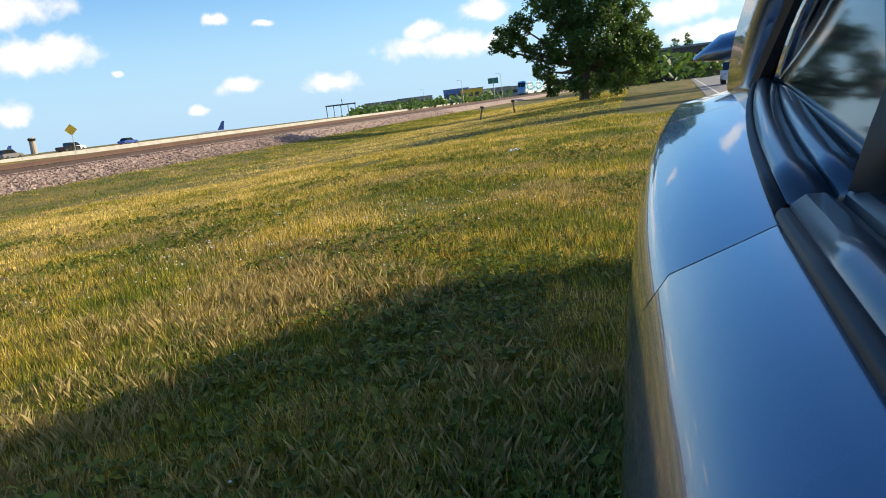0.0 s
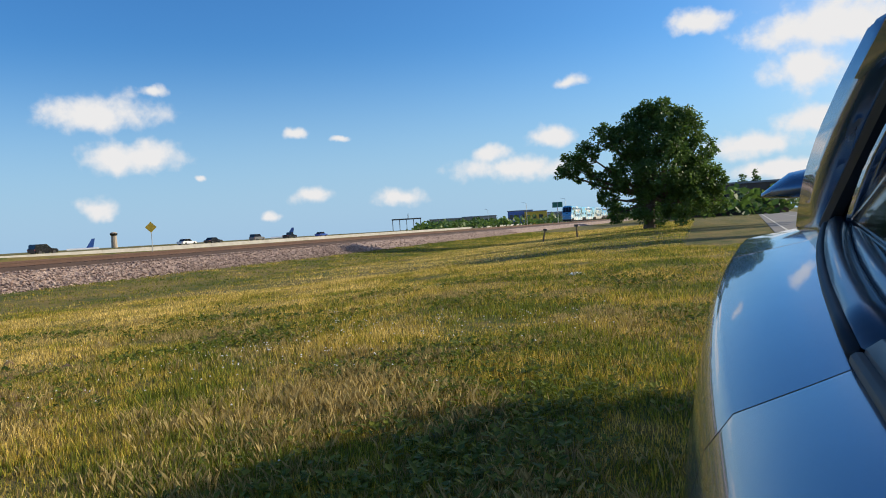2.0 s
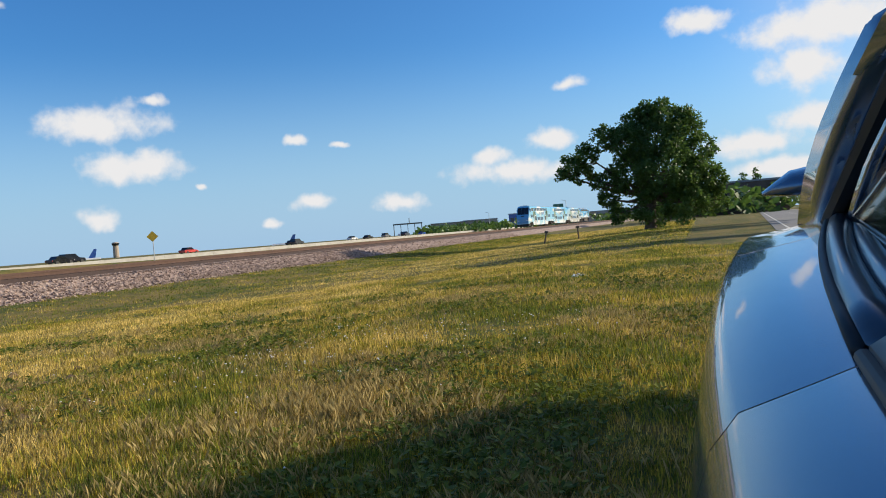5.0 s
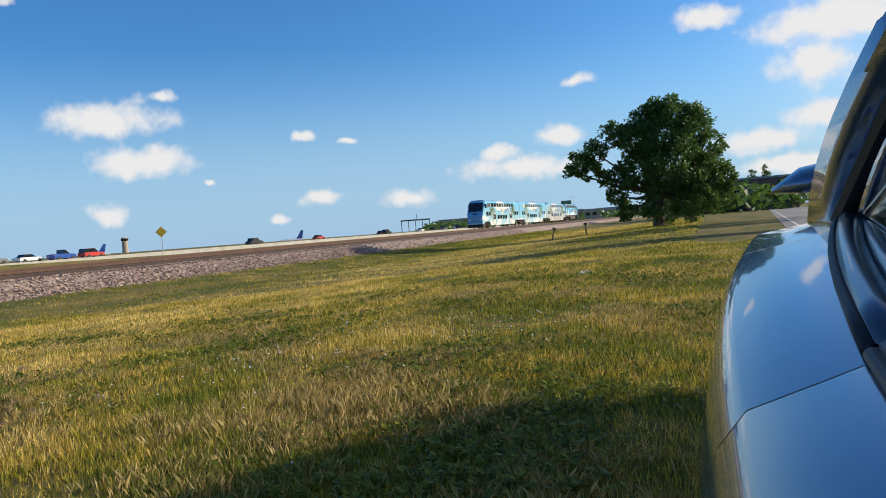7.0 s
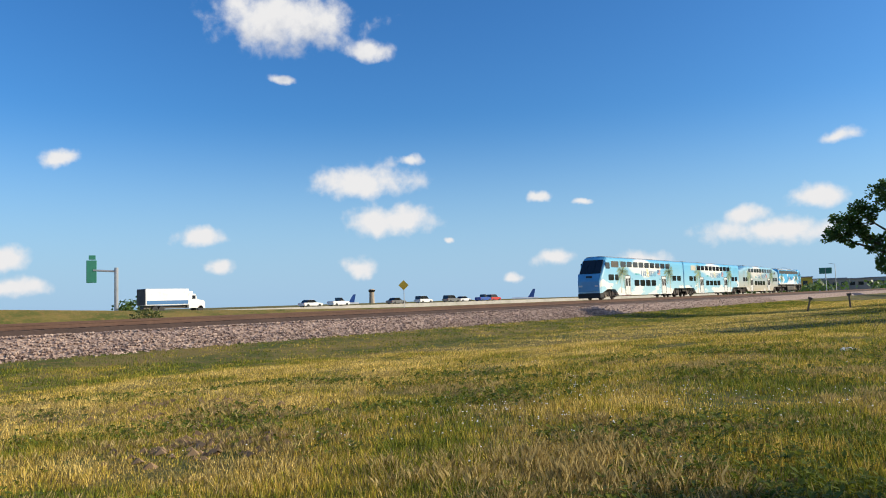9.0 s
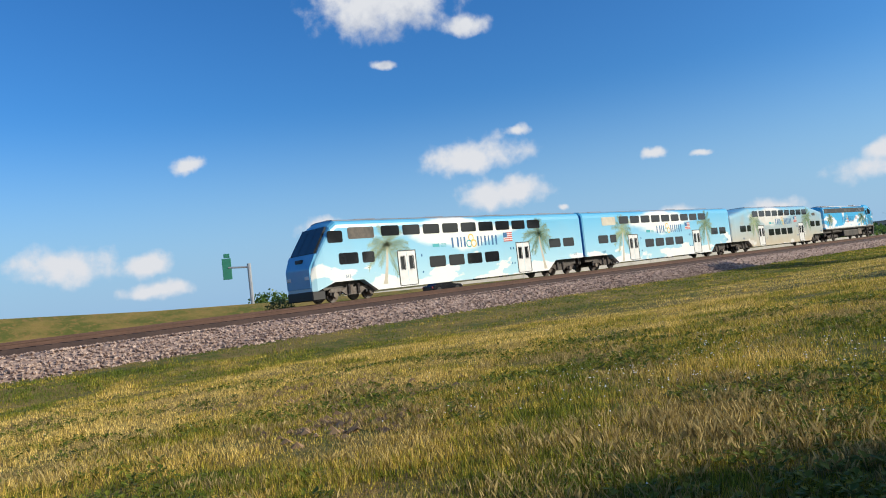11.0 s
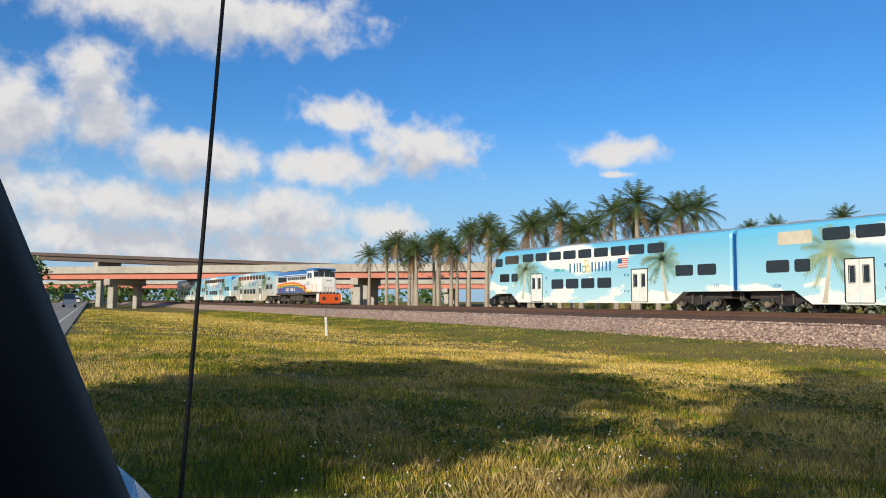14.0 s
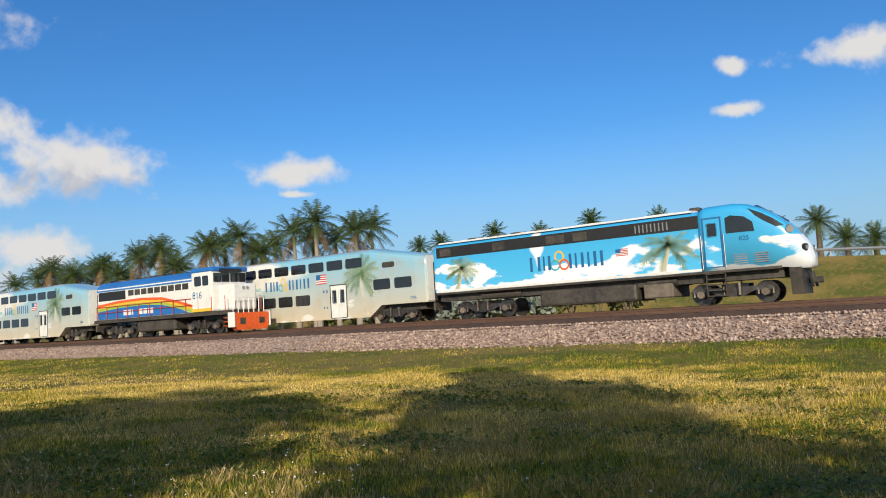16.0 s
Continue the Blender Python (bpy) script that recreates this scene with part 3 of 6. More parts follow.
def palm_art(parent, side, y, z0, z1, x=1.5, rng=None, size=1.75, ceiling=4.72):
    """A printed coconut palm: slim curved trunk and feathered fronds thrown out all round."""
    rng = rng or random.Random(1)
    xs = side * (x + 0.002)
    bm = bmesh.new()
    n = 9
    lean = rng.choice((-1, 1)) * rng.uniform(0.25, 0.5)
    rows = []
    for i in range(n + 1):
        k = i / n
        c = y + lean * (1 - k) ** 1.6
        w = 0.13 * (1 - 0.45 * k) + (0.06 if i == 0 else 0)
        rows.append((bm.verts.new((xs, c - w, z0 + (z1 - z0) * k)), bm.verts.new((xs, c + w, z0 + (z1 - z0) * k))))
    for a, b in zip(rows, rows[1:]):
        bm.faces.new((a[0], a[1], b[1], b[0]))
    part("printed_palm_trunk", bm, M["trunk_art"], parent)
    bm = bmesh.new()
    xs = side * (x + 0.0035)
    count = 15
    for i in range(count):
        a = radians(-62 + i * 304 / (count - 1) + rng.uniform(-9, 9))
        ln = size * rng.uniform(0.72, 1.08)
        dy, dz = math.cos(a), math.sin(a)
        sag = (0.24 if dz > -0.2 else 0.08) + 0.12 * abs(dy)
        pts = [(y + dy * ln * k / 7, z1 + dz * ln * k / 7 - sag * ln * (k / 7) ** 2) for k in range(8)]
        for k in range(7):
            (ya, za), (yb, zb) = pts[k], pts[k + 1]
            q = math.hypot(yb - ya, zb - za) or 1
            ty, tz = (yb - ya) / q, (zb - za) / q
            reach = size * 0.24 * (1.05 - abs(k / 7 - 0.4))
            for sgn in (-1, 1):
                for f in (0.0, 0.5):
                    p0 = (ya + (yb - ya) * f, za + (zb - za) * f)
                    p1 = (ya + (yb - ya) * (f + 0.4), za + (zb - za) * (f + 0.4))
                    rr = reach * rng.uniform(0.75, 1.15)
                    tip = (p1[0] + ty * rr * 0.75 - sgn * tz * rr * 0.7, p1[1] + tz * rr * 0.75 + sgn * ty * rr * 0.7 - 0.04)
                    if max(tip[1], p1[1]) > ceiling:
                        continue
                    bm.faces.new([bm.verts.new((xs, *p0)), bm.verts.new((xs, *p1)), bm.verts.new((xs, *tip))])
    part("printed_palm_fronds", bm, M["frond_art"], parent)


def flag_art(parent, side, y0, y1, z0, z1, x=1.5):
    xs = sorted((side * (x - 0.01), side * (x + 0.006)))
    fl = part("flag_decal", B(xs[0], xs[1], y0, y1, z0, z1), M["white"], parent, "striped red white and blue flag decal")
    bm = bmesh.new()
    xs = sorted((side * (x - 0.01), side * (x + 0.010)))
    h = (z1 - z0) / 9
    for i in range(0, 9, 2):
        box(bm, xs[0], xs[1], y0, y1, z0 + i * h, z0 + (i + 1) * h)
    part("flag_stripes", bm, M["red"], fl)
    ya, yb = (y0, y0 + (y1 - y0) * 0.42) if side > 0 else (y1 - (y1 - y0) * 0.42, y1)
    xs = sorted((side * (x - 0.01), side * (x + 0.014)))
    part("flag_canton", B(xs[0], xs[1], ya, yb, z0 + h * 4, z1), M["ink"], fl)


def wordmark(parent, side, y0, y1, z0, z1, x=1.5):
    """The operator's mark: plain upright shapes in its two colours with a looped emblem between."""
    xs = sorted((side * (x - 0.01), side * (x + 0.008)))
    W = y1 - y0
    for a, b in ((0.05, 0.085), (0.155, 0.19), (0.225, 0.25), (0.29, 0.325), (0.56, 0.595), (0.635, 0.66), (0.71, 0.745), (0.79, 0.815), (0.865, 0.9), (0.945, 0.98)):
        part("wordmark_bar", B(xs[0], xs[1], y0 + a * W, y0 + b * W, z0 + 0.06, z1 - 0.06, 0.006), M["ink"], parent)
    c = y0 + 0.44 * W
    r = (z1 - z0) * 0.34
    for k, key in enumerate(("gold", "teal", "orange" if W < 4.7 else "gold")):
        bm = bmesh.new()
        a = radians(90 + 120 * k)
        cy, cz = c + r * math.cos(a), (z0 + z1) / 2 + r * math.sin(a)
        for i in range(14):
            t0, t1 = 2 * math.pi * i / 14, 2 * math.pi * (i + 1) / 14
            q = [(rr * math.cos(t), rr * math.sin(t)) for rr, t in ((r * 0.68, t0), (r * 0.98, t0), (r * 0.98, t1), (r * 0.68, t1))]
            bm.faces.new([bm.verts.new((side * (x + 0.007 + 0.001 * k), cy + p[0], cz + p[1])) for p in q])
        part("emblem_loop", bm, M[key], parent)


def small_text(parent, words, side, y, z, size, x=1.5, material=None):
    cu = bpy.data.curves.new("fleet_number", "FONT")
    cu.body, cu.size, cu.extrude = words, size, 0.002
    cu.materials.append(material or M["ink"])
    ob = new("fleet_number", cu)
    ob.parent = parent
    ob.matrix_basis = Matrix(((0, 0, side, side * (x + 0.008)), (side, 0, 0, y), (0, 1, 0, z), (0, 0, 0, 1)))
    return ob


LEN = 25.9
UP_WIN = [(5.26 + i * 1.725, 6.70 + i * 1.725) for i in range(9)]
LOW_WIN = [(9.0 + i * 1.735, 10.42 + i * 1.735) for i in range(4)]


def end_profile(w=1.5, z0=0.5, z1=4.85, cut=0.0):
    """The cross-section: upright sides, rounded cant rails and a slightly arched roof."""
    pts = [(w, z0), (w, z1 - 0.55), (w - 0.03, z1 - 0.35), (w - 0.12, z1 - 0.2), (w - 0.32, z1 - 0.09), (w - 0.8, z1 - 0.02), (0, z1)]
    return pts + [(-a, b) for a, b in pts[-2::-1]]


def skirt(y, y0, y1, taper=0.9):
    """Height of the body's lower edge along the car: raised over the two bogies."""
    a, b = y0 + 4.6, y1 - 4.6
    if a <= y <= b:
        return 0.45
    d = min(abs(y - a), abs(y - b))
    return 0.45 + min(1.0, d / 1.0) * 0.72


def coach_body(parent, y0, y1, material, old=False, nose=False):
    ys = sorted({y0, y0 + 0.12, y1 - 0.12, y1, y0 + 3.6, y0 + 4.6, y1 - 4.6, y1 - 3.6, y0 + 0.8, y1 - 0.8})
    rings = []
    for y in ys:
        z0 = skirt(y, y0, y1)
        z1, w = 4.85, 1.5
        e = min(y - y0, y1 - y)
        if old and e < 4.6:
            z1 = 4.85 - 0.75 * (1 - e / 4.6)
            if e < 0.8:
                w = 1.44
        if e < 0.05 and not nose:
            w -= 0.06
            z1 -= 0.06
        if nose and y - y0 < 0.13:
            continue
        rings.append([(x, y, z) for x, z in end_profile(w, z0, z1)])
    bm = loft(bmesh.new(), rings)
    return part("body", bm, material, parent, smooth=False)


def roof_strip(parent, y0, y1, material, z=4.85, w=1.22):
    bm = bmesh.new()
    prism(bm, [(w, z - 0.12), (w - 0.1, z - 0.02), (0.6, z + 0.03), (-0.6, z + 0.03), (-w + 0.1, z - 0.02), (-w, z - 0.12)], "y", y0, y1)
    for i in range(4):
        yy = y0 + (y1 - y0) * (i + 0.5) / 4
        box(bm, -0.5, 0.5, yy - 0.8, yy + 0.8, z, z + 0.09, 0.03)
    return part("roof", bm, material, parent)


def gangway(parent, y, sgn, z1=3.0, color=None):
    bm = bmesh.new()
    box(bm, -0.75, 0.75, min(y, y + sgn * 0.28), max(y, y + sgn * 0.28), 1.2, z1 + 0.6, 0.05)
    part("gangway", bm, M["black"], parent, "black rubber gangway bellows")
    bm = bmesh.new()
    box(bm, -0.16, 0.16, min(y, y + sgn * 0.42), max(y, y + sgn * 0.42), 0.72, 0.98, 0.04)
    box(bm, -0.9, 0.9, min(y, y + sgn * 0.12), max(y, y + sgn * 0.12), 0.6, 1.1, 0.03)
    for k in (-1, 1):
        tube(bm, (k * 0.5, y, 0.75), (k * 0.45, y + sgn * 0.4, 0.45), 0.04, n=6)
    part("coupler", bm, M["steel"], parent)


def under_gear(parent, y0, y1):
    bm = bmesh.new()
    box(bm, -0.95, 0.95, y0 + 0.5, y1 - 0.5, 0.75, 1.18)
    part("underframe", bm, M["steel"], parent)


def build_coach(name, label, body_mat, number, seed, cab=False, old=False):
    c = thing(name, label, "train car", group="carriages of the passing train")
    rng = random.Random(seed)
    y0, y1 = 0.0, LEN - 0.3
    if cab:
        # nose: slanted upper front with wrapped windscreen
        rings = []
        for y, zt, w, z0 in ((0.05, 2.1, 1.30, 0.75), (0.35, 2.75, 1.42, 0.75), (0.9, 3.6, 1.47, 0.95), (1.55, 4.55, 1.5, 1.17), (2.0, 4.85, 1.5, 1.17), (3.6, 4.85, 1.5, 1.17), (4.6, 4.85, 1.5, 0.45),
                         (y1 - 4.6, 4.85, 1.5, 0.45), (y1 - 3.6, 4.85, 1.5, 1.17), (y1 - 0.12, 4.85, 1.5, 1.17), (y1, 4.78, 1.44, 1.2)):
            rings.append([(x, y, max(z, z0)) for x, z in end_profile(w, z0, zt)])
        part("body", loft(bmesh.new(), rings), body_mat, c)
        roof_strip(c, 2.0, y1 - 0.2, M["roof"])
        # windscreen follows the slope
        bm = bmesh.new()
        for a, b in ((-1.25, -0.45), (-0.41, 0.41), (0.45, 1.25)):
            v = [(a, 0.42, 2.92), (b, 0.42, 2.92), (b * 0.96, 1.42, 4.42), (a * 0.96, 1.42, 4.42)]
            lo = [bm.verts.new((x, y - 0.03, z + 0.03)) for x, y, z in v]
            hi = [bm.verts.new((x, y + 0.1, z - 0.1)) for x, y, z in v]
            bm.faces.new(lo)
            for i in range(4):
                bm.faces.new((lo[i], lo[(i + 1) % 4], hi[(i + 1) % 4], hi[i]))
        part("windscreen", bm, M["glass"], c, "three dark windscreen panes")
        # plate over the nose whose darker blue stands in for shade
        bm = bmesh.new()
        loft(bm, [[(-w, y - 0.03, z + 0.015), (w, y - 0.03, z + 0.015), (w, y + 0.08, z - 0.03), (-w, y + 0.08, z - 0.03)] for w, y, z in ((1.26, 0.02, 0.95), (1.27, 0.02, 2.0), (1.28, 0.04, 2.1), (1.39, 0.34, 2.75), (1.41, 0.44, 2.9))])
        part("nose_panel", bm, M["noseshade"], c, "mid blue nose panel with its shade put into the colour")
        bm = bmesh.new()
        box(bm, -1.35, 1.35, 0.0, 0.9, 0.22, 0.78, 0.06)
        part("pilot", bm, M["black"], c, "black snowplough pilot")
        for sx in (-1, 1):
            bm = bmesh.new()
            box(bm, sx * 0.95 - 0.2, sx * 0.95 + 0.2, -0.06, 0.1, 1.45, 1.65, 0.03)
            part("headlight", bm, M["white"], c)
        bm = bmesh.new()
        box(bm, -0.35, 0.35, 0.1, 0.28, 2.45, 2.66, 0.03)
        part("destination_box", bm, M["black"], c)
    else:
        coach_body(c, y0, y1, body_mat, old)
        roof_strip(c, (4.6 if old else 0.3), y1 - (4.6 if old else 0.3), M["roof"], w=1.15)
    under_gear(c, y0 + (0.5 if cab else 0), y1)
    for side in (1, -1):
        for a, b in UP_WIN:
            pane(c, side, a, b, 3.7, 4.34)
        for a, b in LOW_WIN:
            pane(c, side, a, b, 1.5, 2.22)
        for a, b in ((1.95, 3.35), (3.65, 4.55), (21.4, 22.78), (23.13, 24.5)):
            pane(c, side, a, b, 2.15, 2.82)
        if cab:
            pane(c, side, 1.3, 2.35, 3.45, 4.15)
            pane(c, side, 2.75, 4.7, 3.62, 4.32, material=M["steel"], name="vent_grille")
        elif not old:
            pane(c, side, 2.7, 4.7, 3.62, 4.32, material=M["trunk_art"], name="vent_grille")
        else:
            pane(c, side, 22.2, 23.2, 3.5, 3.85, material=M["steel"], name="vent_grille")
        door_pair(c, side, 6.4, 7.8)
        door_pair(c, side, 17.6, 19.0)
        palm_art(c, side, 5.6, 0.5 if not cab else 0.75, 3.15, rng=rng)
        palm_art(c, side, 20.3, 0.6, 3.3, rng=rng)
        wordmark(c, side, 10.9, 15.7, 2.62, 3.42)
        flag_art(c, side, 16.3, 17.25, 2.85, 3.5)
        bm = bmesh.new()
        xs = sorted((side * 1.49, side * 1.508))
        box(bm, *xs, 9.4, 10.0, 2.8, 3.02)
        for k in range(3):
            box(bm, *xs, 10.12, 10.62, 2.8 + 0.08 * k, 2.84 + 0.08 * k)
        part("agency_mark", bm, M["teal"], c)
        for yy in (8.3, 16.9, 17.2):
            part("notice", B(*xs, yy, yy + 0.12, 2.25, 2.42), M["ink"], c)
            part("notice", B(*xs, yy, yy + 0.1, 1.2, 1.32), M["ink"], c)
        small_text(c, number, side, 24.3 if side > 0 else 25.0, 1.42, 0.26)
        small_text(c, number, side, 2.3 if side > 0 else 3.0, 1.35, 0.26)
    for yy in ((y0 - 0.02,) if not cab else ()) + (y1 + 0.005,):
        part("end_panel", B(-1.36, 1.36, yy, yy + 0.02, 1.25, 4.0 if old else 4.5), M["white"] if old else M["blue"], c, "plain painted end wall")
    bogie(c, 3.0)
    bogie(c, 22.8)
    if not cab:
        gangway(c, y0, -1)
    gangway(c, y1, 1)
    return c


cab_car = build_coach("cab_car", "white and sky-blue double-deck cab car printed with palm trees", M["car_a"], "513", 3, cab=True)
coach_b = build_coach("coach", "sky-blue and white double-deck coach with printed clouds and palms", M["car_b"], "1109", 4)
coach_c = build_coach("coach", "faded tan and blue double-deck coach with tapered ends", M["car_c"], "1006", 5, old=True)


def build_engine():
    c = thing("streamlined_locomotive", "bright blue streamlined diesel locomotive with printed clouds and palms", "locomotive", group="carriages of the passing train")
    mat_b = M["loco_wrap"]

    def ring(y, w, z0, z1):
        return [(x, y, max(z, z0)) for x, z in end_profile(w, z0, z1)]
    # square body, then the cab roof falling in one sweep to the nose
    body = [(0.0, 1.46, 1.66, 4.5), (0.15, 1.5, 1.62, 4.58), (15.7, 1.5, 1.62, 4.58)]
    part("body", loft(bmesh.new(), [ring(*r) for r in body]), mat_b, c)
    cab = [(15.7, 1.5, 1.62, 4.6), (16.0, 1.51, 1.62, 4.74), (17.2, 1.5, 1.62, 4.76), (17.8, 1.49, 1.62, 4.66), (18.4, 1.46, 1.6, 4.4), (18.9, 1.42, 1.58, 4.08), (19.3, 1.37, 1.55, 3.76),
           (19.65, 1.28, 1.5, 3.4), (19.95, 1.15, 1.46, 3.0), (20.2, 0.95, 1.46, 2.6), (20.34, 0.7, 1.55, 2.3)]
    part("cab", loft(bmesh.new(), [ring(*r) for r in cab]), mat_b, c, "sky blue rounded cab and nose", smooth=True)
    roof_strip(c, 0.3, 15.4, M["white"], z=4.62, w=1.36)
    for side in (1, -1):
        def on_side(a, b):
            return sorted((side * a, side * b))
        band = part("grille_band", B(*on_side(1.46, 1.512), 0.25, 15.72, 3.68, 4.3), M["black"], c, "black glossy intake band under the roof")
        for y0, y1 in ((0.5, 1.3), (4.2, 5.0), (7.6, 8.7), (9.2, 10.0)):
            part("band_panel", B(*on_side(1.5, 1.52), y0, y1, 3.76, 4.2, 0.01), M["steel"], band)
        for i in range(9):
            part("louvre", B(*on_side(1.5, 1.53), 12.6 + i * 0.2, 12.66 + i * 0.2, 3.78, 4.18), M["roof"], band)
        part("sill_stripe", B(*on_side(1.47, 1.516), 0.1, 15.72, 1.64, 1.76), M["white"], c, "white sill line")
        part("lower_sill", B(*on_side(1.42, 1.5), 0.1, 19.2, 1.50, 1.62), M["steel"], c)
        # cab side window and the quarter light ahead of it
        bm = bmesh.new()
        prism(bm, [(16.95, 3.3), (16.95, 4.02), (17.2, 4.12), (17.8, 4.0), (18.15, 3.72), (18.2, 3.3)], "x", *on_side(1.4, 1.512))
        part("cab_window", bm, M["glass"], c, "dark raked cab side window")
        dr = part("cab_door", B(*on_side(1.47, 1.518), 15.86, 16.78, 1.75, 4.14, 0.02), M["ink"], c, "dark blue door surround")
        part("door_leaf", B(*on_side(1.48, 1.526), 15.93, 16.71, 1.78, 4.07, 0.03), mat_b, dr)
        part("door_glass", B(*on_side(1.5, 1.534), 16.08, 16.56, 3.2, 3.86, 0.04), M["glass"], dr)
        for yy in (15.8, 16.84):
            part("grab_rail", tube(bmesh.new(), (side * 1.56, yy, 1.7), (side * 1.56, yy, 3.3), 0.02, n=6), M["galv"], c)
        for k in range(5):
            part("step", B(*on_side(1.18, 1.5), 15.9, 16.7, 0.42 + k * 0.26, 0.47 + k * 0.26), M["steel"], c)
        for yy in (15.86, 16.72):
            part("step_side", B(*on_side(1.3, 1.48), yy, yy + 0.04, 0.4, 1.66), M["steel"], c)
        wordmark(c, side, 6.3, 10.9, 2.3, 3.2)
        flag_art(c, side, 11.5, 12.15, 2.75, 3.1)
        rng = random.Random(8)
        palm_art(c, side, 2.0, 1.78, 2.95, rng=rng, size=1.15, ceiling=3.66)
        palm_art(c, side, 14.2, 1.78, 3.05, rng=rng, size=1.4, ceiling=3.66)
        small_text(c, "825", side, 17.5 if side > 0 else 18.1, 2.92, 0.3)
        for a in (17.2, 18.1):
            for k in range(5):
                part("vent", B(*on_side(1.4, 1.506), a, a + 0.6, 1.85 + k * 0.1, 1.9 + k * 0.1), M["roof"], c)
        # windscreen half, lying on the sweep of the nose
        bm = bmesh.new()
        v = [(side * 0.05, 18.12, 4.56), (side * 1.2, 18.0, 4.38), (side * 1.27, 18.95, 3.76), (side * 1.12, 19.25, 3.62), (side * 0.05, 19.42, 3.68)]
        lo = [bm.verts.new((x, y, z + 0.05)) for x, y, z in v]
        hi = [bm.verts.new((x, y, z - 0.3)) for x, y, z in v]
        bm.faces.new(lo)
        for i in range(5):
            bm.faces.new((lo[i], lo[(i + 1) % 5], hi[(i + 1) % 5], hi[i]))
        bmesh.ops.recalc_face_normals(bm, faces=bm.faces)
        part("windscreen", bm, M["glass"], c, "dark raked windscreen")
        bm = bmesh.new()
        pts = [(17.98, 4.36, 1.40), (18.5, 4.1, 1.40), (19.0, 3.78, 1.36), (19.42, 3.42, 1.29), (19.1, 3.4, 1.40), (18.6, 3.74, 1.455), (18.28, 4.0, 1.465)]
        lo = [bm.verts.new((side * (w + 0.012), y, z)) for y, z, w in pts]
        hi = [bm.verts.new((side * (w - 0.25), y, z)) for y, z, w in pts]
        bm.faces.new(lo)
        for i in range(7):
            bm.faces.new((lo[i], lo[(i + 1) % 7], hi[(i + 1) % 7], hi[i]))
        bmesh.ops.recalc_face_normals(bm, faces=bm.faces)
        part("windscreen_corner", bm, M["glass"], c, "dark wrapped windscreen corner")
        bm = bmesh.new()
        tube(bm, (side * 0.78, 19.6, 2.42), (side * 0.98, 20.2, 2.36), 0.17, n=12)
        lamp = part("headlight", bm, M["black"], c, "dark oval headlight housing")
        part("lens", tube(bmesh.new(), (side * 0.97, 20.18, 2.36), (side * 0.99, 20.225, 2.36), 0.1, n=10), M["galv"], lamp)
        bm = bmesh.new()
        tube(bm, (side * 1.0, 19.5, 3.3), (side * 1.32, 19.66, 3.22), 0.17, n=12)
        part("number_board", bm, M["galv"], c, "pale oval number board")
        for y0, y1 in ((3.1, 5.7), (12.9, 14.4)):
            part("air_tank", tube(bmesh.new(), (side * 1.05, y0, 1.25), (side * 1.05, y1, 1.25), 0.2, n=10), M["steel"], c)
    bm = bmesh.new()
    prism(bm, [(-1.3, 1.5), (1.3, 1.5), (1.1, 0.3), (-1.1, 0.3)], "y", 19.45, 19.95)
    part("pilot", bm, M["steel"], c, "dark steel pilot plough")
    part("coupler", B(-0.18, 0.18, 20.0, 20.6, 0.75, 1.05, 0.05), M["steel"], c)
    for x in (-0.7, -0.4, 0.4, 0.7):
        part("hose", tube(bmesh.new(), (x, 20.1, 1.3), (x * 0.9, 20.25, 0.6), 0.04, n=6), M["black"], c)
    part("underframe", B(-1.1, 1.1, 0.1, 19.2, 1.1, 1.62), M["steel"], c)
    part("fuel_tank", B(-1.38, 1.38, 6.9, 12.4, 0.42, 1.3, 0.14, 2), M["steel"], c, "long black fuel tank")
    part("air_box", B(-1.3, 1.3, 12.7, 14.2, 0.5, 1.2, 0.06), M["dusty"], c)
    bogie(c, 3.1, 2.9, 0.52)
    bogie(c, 16.9, 2.9, 0.52)
    for k in range(4):
        part("roof_fan", tube(bmesh.new(), (0, 2.2 + k * 1.5, 4.6), (0, 2.2 + k * 1.5, 4.76), 0.55, n=14), M["steel"], c)
    part("horn", B(-0.3, 0.3, 15.0, 15.5, 4.64, 4.84, 0.04), M["steel"], c)
    return c


engine = build_engine()


